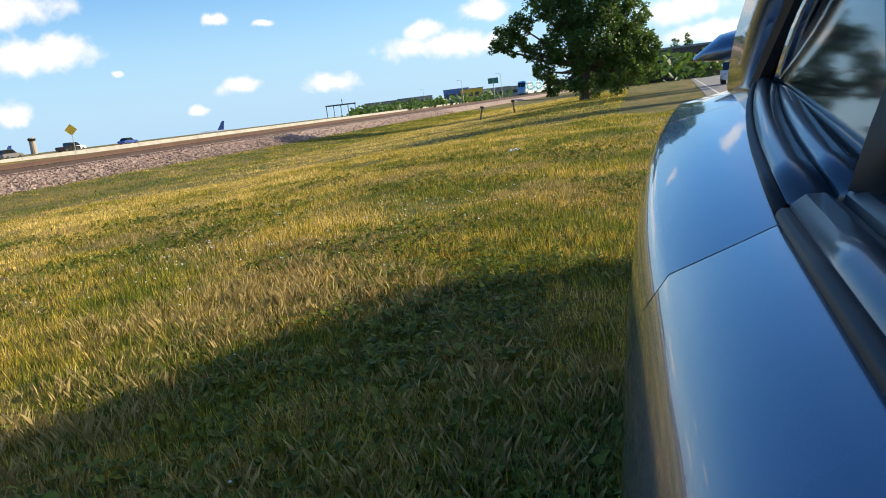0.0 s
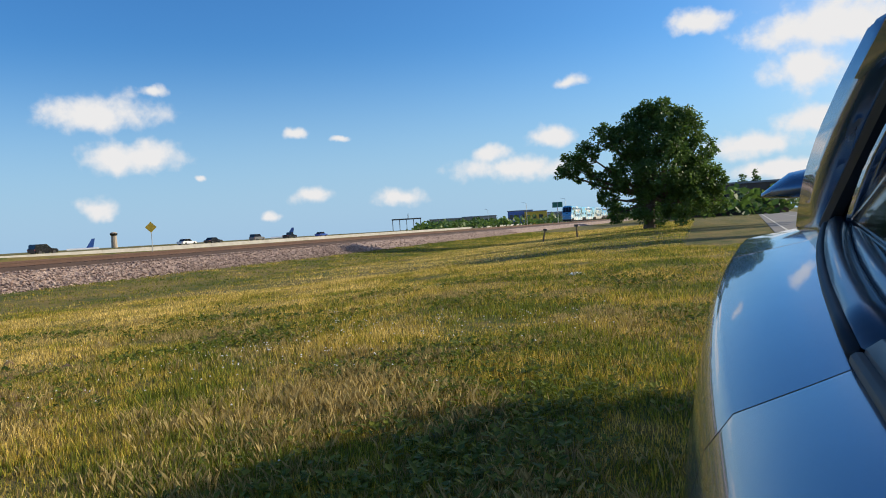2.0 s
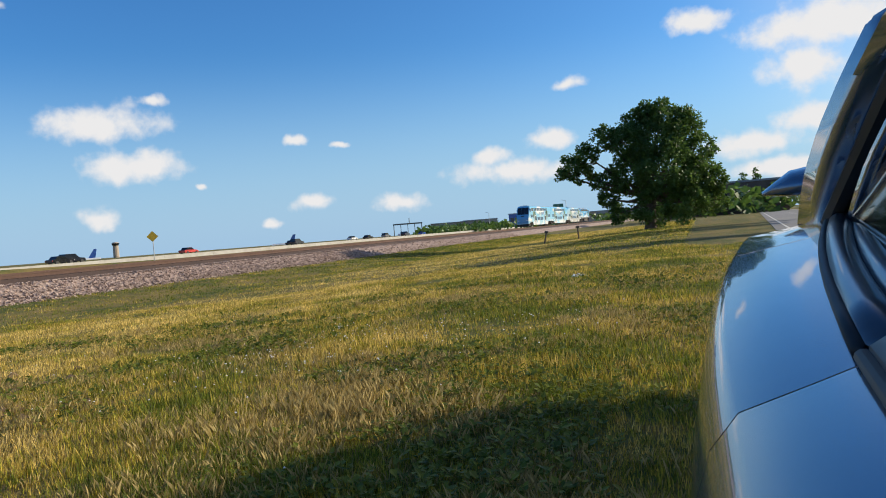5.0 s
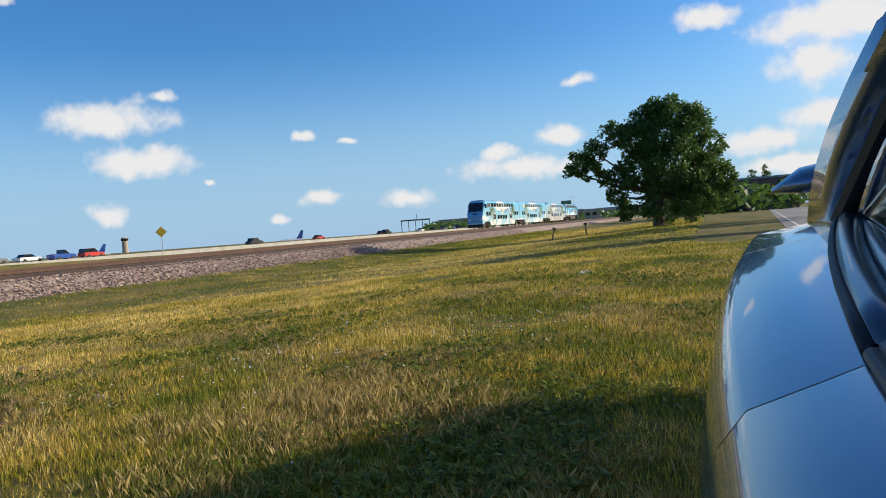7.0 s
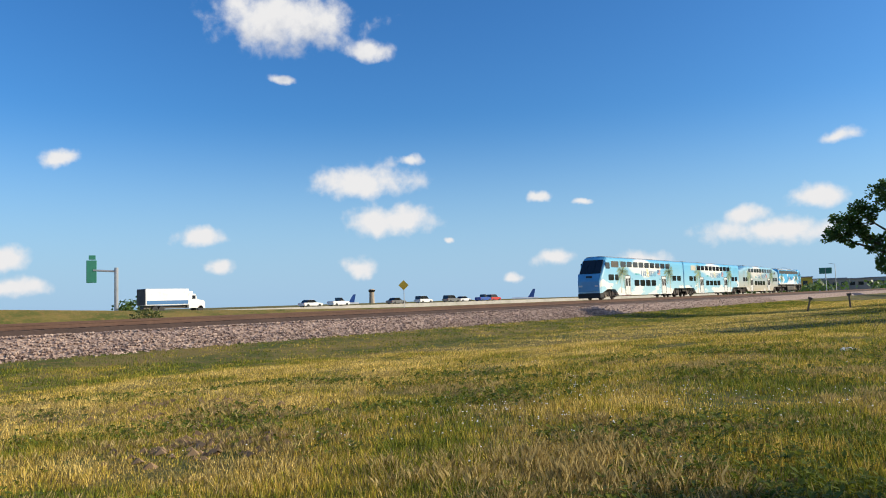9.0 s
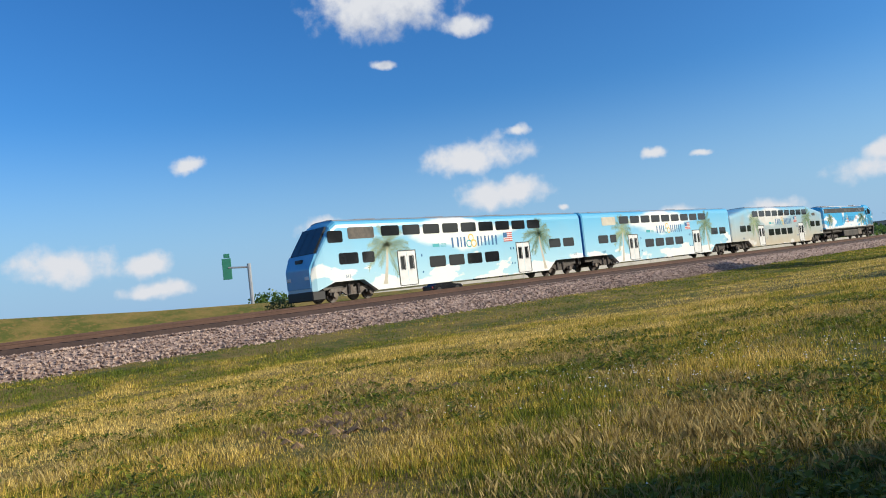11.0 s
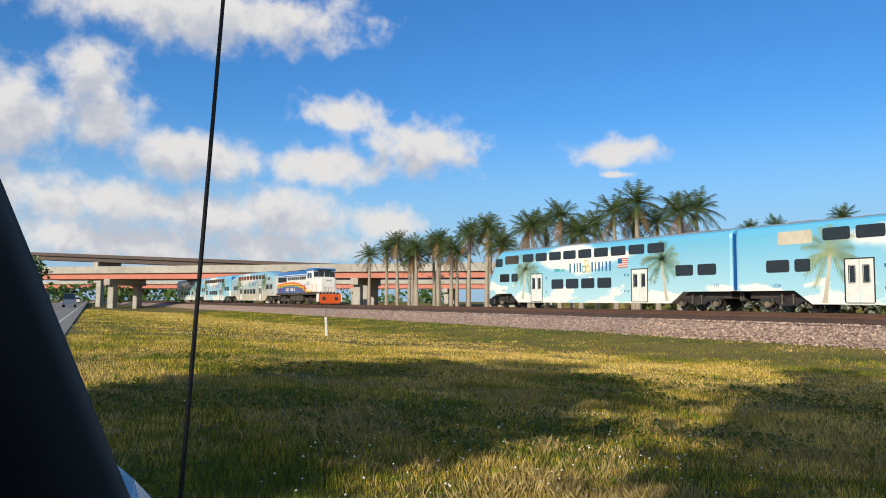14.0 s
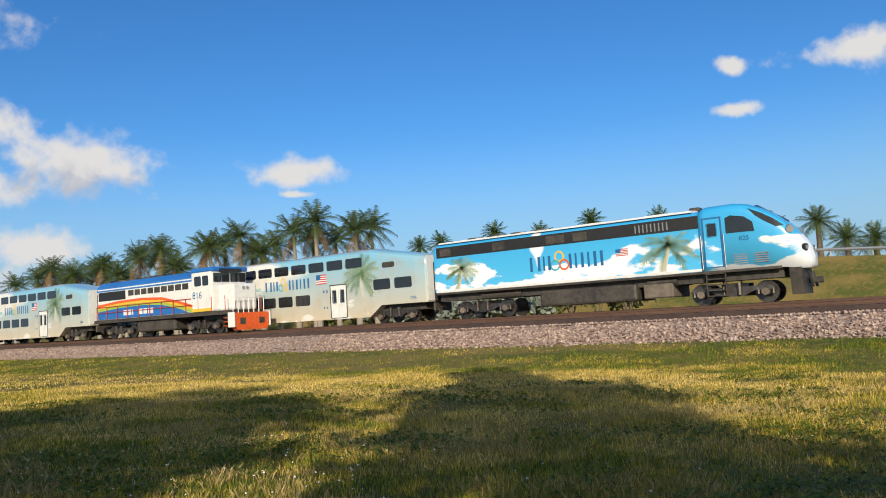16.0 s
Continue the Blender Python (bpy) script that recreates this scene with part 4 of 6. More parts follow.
def build_hood_engine():
    """A hood-unit diesel: nose towards +y at y = 0, body behind it."""
    c = thing("hood_locomotive", "white and blue diesel hood locomotive with rainbow stripes and orange pilot", "locomotive", group="carriages of the second train")
    bm = B(-1.5, 1.5, -17.6, -0.9, 1.25, 1.5)
    part("deck", bm, M["steel"], c)
    part("long_hood", B(-1.42, 1.42, -17.2, -4.9, 1.5, 3.95, 0.08, 2), M["white"], c, "cream white engine cowl")
    bm = bmesh.new()
    prism(bm, [(-1.44, 3.7), (1.44, 3.7), (1.38, 4.05), (1.0, 4.4), (-1.0, 4.4), (-1.38, 4.05)], "y", -17.25, -4.88)
    part("hood_roof", bm, M["blue"], c, "blue sloping cowl roof")
    bm = bmesh.new()
    bm.free()
    for k in range(3):
        part("radiator_fan", tube(bmesh.new(), (0, -15.6 + k * 1.4, 4.4), (0, -15.6 + k * 1.4, 4.58), 0.55, n=18), M["steel"], c)
    part("roof_hatch", B(-0.5, 0.5, -11.4, -9.8, 4.4, 4.6, 0.04), M["steel"], c)
    part("cab", B(-1.5, 1.5, -4.9, -2.6, 1.5, 4.45, 0.14, 2), M["white"], c, "white driver's cab")
    part("cab_roof", B(-1.54, 1.54, -4.95, -2.5, 4.2, 4.55, 0.12, 2), M["blue"], c)
    part("short_hood", B(-1.0, 1.0, -2.6, -1.0, 1.5, 3.3, 0.14, 2), M["white"], c)
    bm = bmesh.new()
    for a, b in ((-1.35, -0.75), (-0.68, -0.06), (0.06, 0.68), (0.75, 1.35)):
        box(bm, a, b, -2.66, -2.52, 3.5, 4.12, 0.03)
    part("windscreen", bm, M["glass"], c)
    for side in (1, -1):
        for a, b in ((-4.5, -3.75), (-3.6, -2.95)):
            pane(c, side, a, b, 3.3, 3.98)
        xa, xb = sorted((side * 1.40, side * 1.432))
        for k, (key, zt) in enumerate((("orange", 2.95), ("gold", 2.77), ("lime", 2.59))):
            line = [(-17.1, zt - 0.25), (-14.0, zt - 0.05), (-11.0, zt), (-8.5, zt - 0.12), (-6.5, zt - 0.5), (-4.2, zt - 1.05)]
            pts = line + [(y, z - 0.19) for y, z in line[::-1]]
            bm = prism(bmesh.new(), pts, "x", xa, xb)
            part("stripe", bm, M[key], c)
        line = [(-17.1, 2.14), (-14.0, 2.35), (-11.0, 2.40), (-8.5, 2.28), (-6.5, 1.9), (-5.2, 1.55)]
        bm = prism(bmesh.new(), line + [(-17.1, 1.55)], "x", xa, xb)
        part("lower_panel", bm, M["blue"], c, "blue lower side")
        xs = sorted((side * 1.40, side * 1.435))
        part("radiator_panel", B(xs[0], xs[1], -17.0, -13.2, 2.98, 3.66), M["black"], c)
        for a, b in ((0.0, 0.35), (0.45, 0.8), (0.9, 1.0), (1.6, 1.95), (2.05, 2.4), (2.5, 2.6), (2.7, 3.0)):
            part("wordmark_bar", B(*sorted((side * 1.41, side * 1.44)), -13.5 + a * 1.3, -13.5 + b * 1.3, 1.75, 2.15), M["white"], c)
        xs = sorted((side * 1.49, side * 1.515))
        part("cab_stripe", B(xs[0], xs[1], -4.8, -2.7, 1.55, 1.75), M["gold"], c)
        small_text(c, "816", side, -4.75 if side > 0 else -3.2, 2.45, 0.7)
        bm = bmesh.new()
        for i in range(12):
            y = -17.2 + i * 1.45
            tube(bm, (side * 1.49, y, 1.5), (side * 1.49, y, 2.5), 0.028, n=6)
        for z in (2.5, 2.05):
            tube(bm, (side * 1.49, -17.2, z), (side * 1.49, -5.0, z), 0.025, n=6)
        part("handrail", bm, M["red"], c)
        for i in range(9):
            part("intake", B(*sorted((side * 1.41, side * 1.437)), -12.8 + i * 0.85, -12.1 + i * 0.85, 3.2, 3.62), M["steel"], c)
        bm = bmesh.new()
        for k in range(4):
            box(bm, *sorted((side * 1.15, side * 1.48)), -1.5, -0.9, 0.45 + k * 0.27, 0.5 + k * 0.27)
        part("step", bm, M["orange"], c)
    bm = bmesh.new()
    prism(bm, [(-1.45, 1.3), (1.45, 1.3), (1.45, 0.5), (1.2, 0.15), (-1.2, 0.15), (-1.45, 0.5)], "y", -0.8, -0.35)
    part("pilot", bm, M["orange"], c, "orange pilot plough")
    for sx in (-1, 1):
        part("pilot_edge", B(sx * 1.5 - 0.06, sx * 1.5 + 0.06, -0.95, -0.3, 0.35, 1.35, 0.03), M["white"], c)
        part("step_well", B(sx * 0.8 - 0.22, sx * 0.8 + 0.22, -0.4, -0.32, 0.55, 0.95), M["steel"], c)
    bm = bmesh.new()
    for i in range(7):
        x = -1.3 + i * 0.433
        tube(bm, (x, -0.7, 1.3), (x, -0.7, 2.3), 0.03, n=6)
    tube(bm, (-1.3, -0.7, 2.3), (1.3, -0.7, 2.3), 0.03, n=6)
    part("front_rail", bm, M["white"], c)
    bm = bmesh.new()
    for sx in (-0.16, 0.16):
        tube(bm, (sx, -1.02, 3.0), (sx, -0.95, 3.0), 0.11, n=12)
    for sx in (-0.55, 0.55):
        tube(bm, (sx, -2.6, 4.28), (sx, -2.45, 4.28), 0.11, n=12)
    part("headlight", bm, M["galv"], c)
    small = part("number_board", B(-0.9, 0.9, -2.54, -2.42, 4.16, 4.42), M["black"], c)
    bm = B(-1.3, 1.3, -12.0, -7.2, 0.4, 1.25, 0.15, 2)
    part("fuel_tank", bm, M["steel"], c)
    bogie(c, -14.6, 2.8, 0.5)
    bogie(c, -4.2, 2.8, 0.5)
    return c


hood_engine = build_hood_engine()
# the second train's coaches trail behind its engine; their local +y points forward too
trail = []
for k, src in enumerate((coach_c, coach_b, coach_b)):
    trail.append(tagged(copy_thing(src, Matrix()), group="carriages of the second train"))


# ---------------------------------------------------------------- the parked car the view leans out of
def build_parked_car():
    c = thing("parked_car", "silver-blue parked car with glossy paint and open window", "car")
    mid = 0.845

    def side_x(y):
        """How far the flank has drawn in from its widest line."""
        if y > 1.0:
            return 0.062 * (y - 1.0) ** 2
        if y < -1.2:
            return 0.10 * (y + 1.2) ** 2
        return 0.0

    def belt(y):
        if y > 2.3:
            return 1.174 - 0.04 * (y - 2.3)
        if y < -0.45:
            return 0.975 + 0.34 * max(-0.55, y + 0.45) - 0.1 * max(0.0, -1.0 - y)
        return 1.036 + (0.095 * (y - 0.85) if y > 0.85 else 0.032 * (y - 0.85))

    def inset(y):
        """How far the belt line stands in over the flank."""
        return 0.03 * min(1.0, max(0.0, (y - 0.3) / 0.55)) + 0.075 * max(0.0, y - 0.85)

    def ring(y):
        d, b = side_x(y), belt(y)
        e = d + inset(y)
        half = [(0.07 + d, 0.24), (0.0 + d, 0.30), (-0.022 + d, 0.42), (-0.04 + d, 0.60), (-0.04 + d, 0.74), (-0.027 + d, 0.86), (-0.003 + d, b - 0.10), (0.029 + d, b - 0.058), (0.08 + e, b - 0.024), (0.135 + e, b)]
        return [(x, y, z) for x, z in half] + [(2 * mid - x, y, z) for x, z in half[::-1]]
    # flank panels with the gap between the two doors
    def panel(name, ys, label=""):
        rings = [ring(y) for y in ys]
        part(name, loft(bmesh.new(), rings, cap=False), M["silver"], c, label, smooth=True)

    def span(a, b, n):
        return [a + (b - a) * i / n for i in range(n + 1)]
    panel("front_body", span(-2.35, -0.86, 8), "silver front wings and bonnet")
    panel("front_door", span(-0.852, 0.8475, 9))
    panel("rear_door", span(0.8515, 1.95, 8))
    panel("rear_quarter", span(1.956, 3.25, 10))
    part("body_core", B(0.1, 1.59, -2.2, 3.0, 0.3, 0.9), M["black"], c)
    for a, b in ((-0.85, 0.838), (0.862, 2.02)):
        for off, r0, zz, key, lab in ((0.122, 0.009, 0.004, "black", "black rubber window seal"), (0.152, 0.027, 0.0, "trimgloss", "grey satin belt moulding"), (0.2, 0.021, 0.01, "trimgloss", "grey satin belt moulding")):
            bm = bmesh.new()
            rows = []
            for p in span(a, b, 7):
                cx, cz = off + side_x(p) + inset(p), belt(p) + zz
                rows.append([(cx + r0 * 1.1 * math.cos(k * math.pi / 5), p, cz + r0 * math.sin(k * math.pi / 5)) for k in range(10)])
            loft(bm, rows)
            part("window_seal", bm, M[key], c, lab, smooth=True)
    # greenhouse
    part("roof", loft(bmesh.new(), [[(x, y, z) for x, z in ((0.30, h - 0.06), (0.38, h - 0.01), (0.6, h + 0.02), (1.09, h + 0.02), (1.31, h - 0.01), (1.39, h - 0.06), (1.25, h - 0.09), (0.44, h - 0.09))]
                                     for y, h in ((-0.30, 1.53), (0.2, 1.58), (0.8, 1.59), (1.35, 1.55), (1.6, 1.50))]), M["silver"], c, smooth=True)

    def pillar(name, foot, head, w, t, material, label=""):
        bm = bmesh.new()
        rows = []
        for k in range(6):
            u = k / 5
            p = Vector(foot).lerp(Vector(head), u)
            p.x += 0.03 * math.sin(math.pi * u) * -1
            ww = w * (1 - 0.25 * u)
            out = 1 if foot[0] < mid else -1
            rows.append([(p.x, p.y - ww / 2, p.z), (p.x - t * out, p.y + ww / 2, p.z), (p.x + t * out, p.y + ww / 2, p.z), (p.x + t * out, p.y - ww / 2, p.z)])
        loft(bm, rows)
        bmesh.ops.bevel(bm, geom=[e for e in bm.edges if e.calc_length() > 0.06], offset=0.012, segments=2, affect="EDGES")
        return part(name, bm, material, c, label, smooth=True)
    for sx in (0, 1):
        f = (lambda p: p) if not sx else (lambda p: (2 * mid - p[0], p[1], p[2]))
        # broad shaded windscreen pillar with its door corner
        bm = bmesh.new()
        rows = []
        for z in (0.72, 0.84, 0.95, 1.06, 1.17, 1.287, 1.4, 1.52):
            u = (z - 1.06) / 0.227
            ox, oy = 0.123 + 0.096 * u, -0.695 + 0.195 * u
            w = 0.20 - 0.06 * (z - 0.84)
            rows.append([f(p) for p in ((ox, oy, z), (ox - 0.012, oy - 0.04, z), (ox + 0.02, oy - 0.1, z), (ox + w, oy - 0.12, z), (ox + w, oy - 0.02, z), (ox + 0.05, oy + 0.03, z))])
        loft(bm, rows)
        part("front_pillar", bm, M["cab"], c, "dark trimmed windscreen pillar", smooth=True)
        pillar("centre_pillar", f((0.235, 0.80, 1.05)), f((0.42, 0.64, 1.52)), 0.10, 0.03, M["black"])
        pillar("rear_pillar", f((0.325, 2.32, 1.13)), f((0.355, 1.42, 1.53)), 0.30, 0.045, M["silver"], "silver rear roof pillar")
        bm = bmesh.new()
        v = [f(p) for p in ((0.25, 0.84, 1.06), (0.345, 2.10, 1.16), (0.385, 1.32, 1.49), (0.42, 0.70, 1.51))]
        lo = [bm.verts.new(p) for p in v]
        hi = [bm.verts.new((p[0] + 0.006 * (1 - 2 * sx), p[1], p[2])) for p in v]
        bm.faces.new(lo)
        bm.faces.new(hi[::-1])
        for i in range(4):
            bm.faces.new((lo[i], lo[(i + 1) % 4], hi[(i + 1) % 4], hi[i]))
        part("door_window", bm, M["glass"], c, "dark tinted rear side window")
        pillar("window_frame", f((0.345, 1.96, 1.13)), f((0.395, 1.18, 1.50)), 0.10, 0.016, M["silver"], "silver door window frame")
        bm = bmesh.new()
        pts = [Vector(f(p)) for p in ((0.33, 2.12, 1.15), (0.37, 1.32, 1.50))]
        tube(bm, pts[0], pts[1], 0.028, n=8)
        part("quarter_seal", bm, M["black"], c)
        # door mirror
        bm = bmesh.new()
        bmesh.ops.create_uvsphere(bm, u_segments=16, v_segments=10, radius=1.0, matrix=Matrix.LocRotScale(f((0.03, -0.92, 0.89)), None, (0.11, 0.055, 0.075)))
        part("door_mirror", bm, M["silver"], c, "silver door mirror housing", smooth=True)
        # wheels
        for y in (-1.45, 2.15):
            bm = bmesh.new()
            x0 = f((-0.05 + side_x(y), 0, 0))[0]
            x1 = f((0.17 + side_x(y), 0, 0))[0]
            tube(bm, (x0, y, 0.32), (x1, y, 0.32), 0.32, n=24)
            w = part("wheel", bm, M["tyre"], c)
            bm = bmesh.new()
            tube(bm, (x0 - 0.008 * (1 - 2 * sx), y, 0.32), (x1, y, 0.32), 0.2, n=16)
            part("rim", bm, M["galv"], w)
    # windscreens
    for name, v in (("windscreen", ((0.25, -0.95, 1.0), (1.44, -0.95, 1.0), (1.30, -0.32, 1.52), (0.40, -0.32, 1.52))), ("rear_window", ((0.40, 2.5, 1.15), (1.29, 2.5, 1.15), (1.25, 1.6, 1.48), (0.44, 1.6, 1.48)))):
        bm = bmesh.new()
        lo = [bm.verts.new(p) for p in v]
        hi = [bm.verts.new((p[0], p[1], p[2] - 0.006)) for p in v]
        bm.faces.new(lo)
        bm.faces.new(hi[::-1])
        for i in range(4):
            bm.faces.new((lo[i], lo[(i + 1) % 4], hi[(i + 1) % 4], hi[i]))
        part(name, bm, M["glass"], c)
    # boot-lid wing
    bm = bmesh.new()
    rings = []
    for k in range(13):
        u = -1 + k / 6
        x = mid + u * 0.60
        slim = math.sqrt(max(0.02, 1 - abs(u) ** 7))
        y, z = 3.05 + 0.06 * u * u, 1.245 + 0.02 * (1 - u * u)
        rings.append([(x, y + a * slim, z + b * slim) for a, b in ((-0.17, 0.0), (-0.12, 0.06), (0.0, 0.095), (0.12, 0.085), (0.15, 0.03), (0.02, -0.02), (-0.1, -0.02))])
    loft(bm, rings)
    for s in (-1, 1):
        box(bm, mid + s * 0.4 - 0.012, mid + s * 0.4 + 0.012, 3.0, 3.12, 1.0, 1.31, 0.01)
    part("rear_wing", bm, M["silver"], c, "silver boot-lid wing", smooth=True)
    bm = bmesh.new()
    tube(bm, (-0.035, -1.32, 0.74), (-0.078, -1.20, 1.98), 0.0045, 0.003, n=6)
    tube(bm, (-0.02, -1.322, 0.58), (-0.036, -1.318, 0.76), 0.014, n=8)
    part("aerial", bm, M["black"], c, "thin black whip aerial")
    part("dashboard", B(0.35, 1.4, -0.95, -0.55, 0.82, 0.97, 0.05, 2), M["cab"], c)
    part("seat", B(0.42, 0.82, 0.3, 0.45, 0.5, 1.2, 0.06, 2), M["cab"], c)
    return c


M["trimgloss"] = mat("satin_grey_trim", (0.10, 0.112, 0.13), 0.3, 0.6, (0.13, 0.14, 0.16), 12, coat=0.4)
build_parked_car()


# ---------------------------------------------------------------- roads
def build_roads():
    bm = bmesh.new()
    box(bm, 0.9, 9.4, -600, 600, -0.6, 0.02)
    tagged(link_mesh("road", bm, M["asphalt"]), "pale grey two-lane asphalt road with painted edge lines", "road", kind="structure").matrix_basis = pose(0, 0, 0, 0, 0, -4)
    bm = bmesh.new()
    for x in (1.5, 8.8):
        box(bm, x, x + 0.12, -600, 600, 0.0, 0.026)
    for i in range(100):
        y = -450 + i * 9
        box(bm, 4.9, 5.02, y, y + 3, 0.0, 0.026)
    tagged(link_mesh("road_marking", bm, M["line"]), "worn white painted road lines", "road marking", kind="structure").matrix_basis = pose(0, 0, 0, 0, 0, -4)
    bm = bmesh.new()
    box(bm, -64, -57, -30, 600, -0.4, 0.0)
    tagged(link_mesh("frontage_road", bm, M["asphalt"]), "asphalt road running along the tracks", "road", kind="structure")
    bm = bmesh.new()
    box(bm, -112, -98, -60, 1500, 0.2, 0.62)
    tagged(link_mesh("highway", bm, M["concrete"]), "pale concrete highway carriageway", "road", kind="structure")
    tagged(link_mesh("path", B(-47.5, -44.5, -120, -18, -0.6, -0.26), M["concrete"]), "pale concrete path beyond the tracks", "path", kind="structure")
    bar = thing("highway_barrier", "weathered pale concrete highway barrier", "barrier", kind="structure")
    for k in range(60):
        y = -20 + k * 15
        bm = bmesh.new()
        prism(bm, [(-97.4, -0.25), (-96.8, -0.25), (-96.95, 0.3), (-97.02, 0.82), (-97.18, 0.82), (-97.25, 0.45)], "y", y, y + 14.95)
        part("barrier_panel", bm, M["concrete"], bar)
    # the ramp bank that climbs towards the overpass
    bm = bmesh.new()
    ys = [95, 75, 60, 45, 30, 15, 0, -15, -30, -50, -75, -95]
    hs = [0.25, 0.5, 0.75, 1.05, 1.6, 2.5, 3.6, 4.6, 5.4, 6.2, 7.2, 7.6]
    rows = [[bm.verts.new(p) for p in ((-74, y, -0.2), (-76 - 1.2 * h, y, h), (-92, y, h), (-96 - 1.2 * h, y, -0.2))] for y, h in zip(ys, hs)]
    for a, b in zip(rows, rows[1:]):
        for i in range(3):
            bm.faces.new((a[i], a[i + 1], b[i + 1], b[i]))
    bm.faces.new(rows[-1])
    bm.faces.new(rows[0][::-1])
    bmesh.ops.recalc_face_normals(bm, faces=bm.faces)
    tagged(link_mesh("ramp_bank", bm, M["grass"]), "grassed embankment of the highway ramp", "embankment", kind="structure")
    rail = thing("guard_rail", "galvanised guard rail along the ramp", "guard rail")
    for (y0, h0), (y1, h1) in zip(zip(ys[6:], hs[6:]), zip(ys[7:], hs[7:])):
        bm = bmesh.new()
        x0, x1 = -78 - 1.2 * h0, -78 - 1.2 * h1
        tube(bm, (x0, y0, h0 + 0.75), (x1, y1, h1 + 0.75), 0.17, n=6)
        part("beam", bm, M["galv"], rail)
        for k in range(4):
            u = k / 4
            p = (x0 + (x1 - x0) * u, y0 + (y1 - y0) * u, h0 + (h1 - h0) * u)
            part("post", tube(bmesh.new(), (p[0], p[1], p[2] - 0.1), (p[0], p[1], p[2] + 0.8), 0.08, n=6), M["galv"], rail)


build_roads()


# ---------------------------------------------------------------- overpass
def build_overpass():
    ax = Vector((-math.sin(radians(133)), math.cos(radians(133)), 0))     # towards the bridges
    al = Vector((-ax.y, ax.x, 0))                                        # along them, to the road side
    if al.x < 0:
        al = -al

    def deck(name, label, depth, u0, u1, z0, z1, girder, width, piers, slope=0.0, pier_step=24):
        o = thing(name, label, "bridge", group="overpass bridges")
        turn = math.atan2(al.y, al.x)
        def place(ob):
            ob.matrix_basis = Matrix.Translation(ax * depth) @ Matrix.Rotation(turn, 4, "Z")
        def zs(u, z):
            return z + slope * (u - u0)
        def beam(nm, v0, v1, zl, zh, m, lab=""):
            bm = bmesh.new()
            loft(bm, [[(u, v0, zs(u, zl)), (u, v1, zs(u, zl)), (u, v1, zs(u, zh)), (u, v0, zs(u, zh))] for u in (u0, (u0 + u1) / 2, u1)])
            place(part(nm, bm, m, o, lab))
        w = width
        for v in (0.0, w * 0.33, w * 0.66, w - 0.5):
            beam("girder", v, v + 0.5, z0, z0 + girder, M["pink"] if name != "flyover" else M["brown"], "salmon painted steel girder")
        side = M["brown"] if name == "flyover" else M["concrete"]
        beam("deck_slab", -0.6, w + 0.6, z0 + girder, z0 + girder + 0.35, side)
        for v in (-0.6, w + 0.3):
            beam("parapet", v, v + 0.3, z0 + girder + 0.35, z1, side)
        if piers:
            u = u0 + 12
            while u < u1:
                bm = bmesh.new()
                zt = zs(u, z0)
                box(bm, u - 0.8, u + 0.8, -0.3, w + 0.3, zt - 1.3, zt, 0.08)
                for v in (0.8, w - 2.4):
                    box(bm, u - 0.75, u + 0.75, v, v + 1.5, -1.0, zt - 1.2, 0.1)
                pr = part("pier", bm, M["concrete"], o)
                place(pr)
                u += pier_step
    sgn = al
    deck("overpass", "concrete overpass with salmon pink steel girders", 140, -70, 140, 5.6, 8.3, 1.2, 11, True, pier_step=29)
    deck("flyover", "brown flyover ramp climbing over the overpass", 164, -20, 190, 3.8, 5.7, 1.1, 8, True, slope=0.044, pier_step=38)
    deck("back_bridge", "low pink girder bridge behind the overpass", 232, -40, 240, 5.3, 8.0, 1.5, 11, True, pier_step=32)


M["brown"] = mat("brown_girder_paint", (0.085, 0.06, 0.055), 0.7, 0, (0.065, 0.045, 0.042), 0.5)
build_overpass()


# ---------------------------------------------------------------- plants
def quad_cloud(pts, normals, size, rng, aspect=1.8):
    """Leaf blades as folded quads round the given points."""
    verts, faces = [], []
    for p, nv in zip(pts, normals):
        d = Vector((rng.gauss(0, 1), rng.gauss(0, 1), rng.gauss(0, 0.6)))
        d = (d + Vector(nv) * 0.9).normalized()
        s = d.cross(Vector((rng.gauss(0, 1), rng.gauss(0, 1), rng.gauss(0, 1)))).normalized()
        ln = size * rng.uniform(0.6, 1.3)
        w = ln / aspect
        b = Vector(p)
        k = len(verts)
        verts += [b - s * w * 0.15, b + d * ln * 0.5 - s * w * 0.5, b + d * ln, b + d * ln * 0.5 + s * w * 0.5]
        faces.append((k, k + 1, k + 2, k + 3))
    return verts, faces


def mesh_of(name, verts, faces, material, parent=None, label=""):
    me = bpy.data.meshes.new(name)
    me.from_pydata([tuple(v) for v in verts], [], faces)
    me.materials.append(material)
    ob = new(name, me)
    ob.parent = parent
    if label:
        ob["label"] = label
    return ob


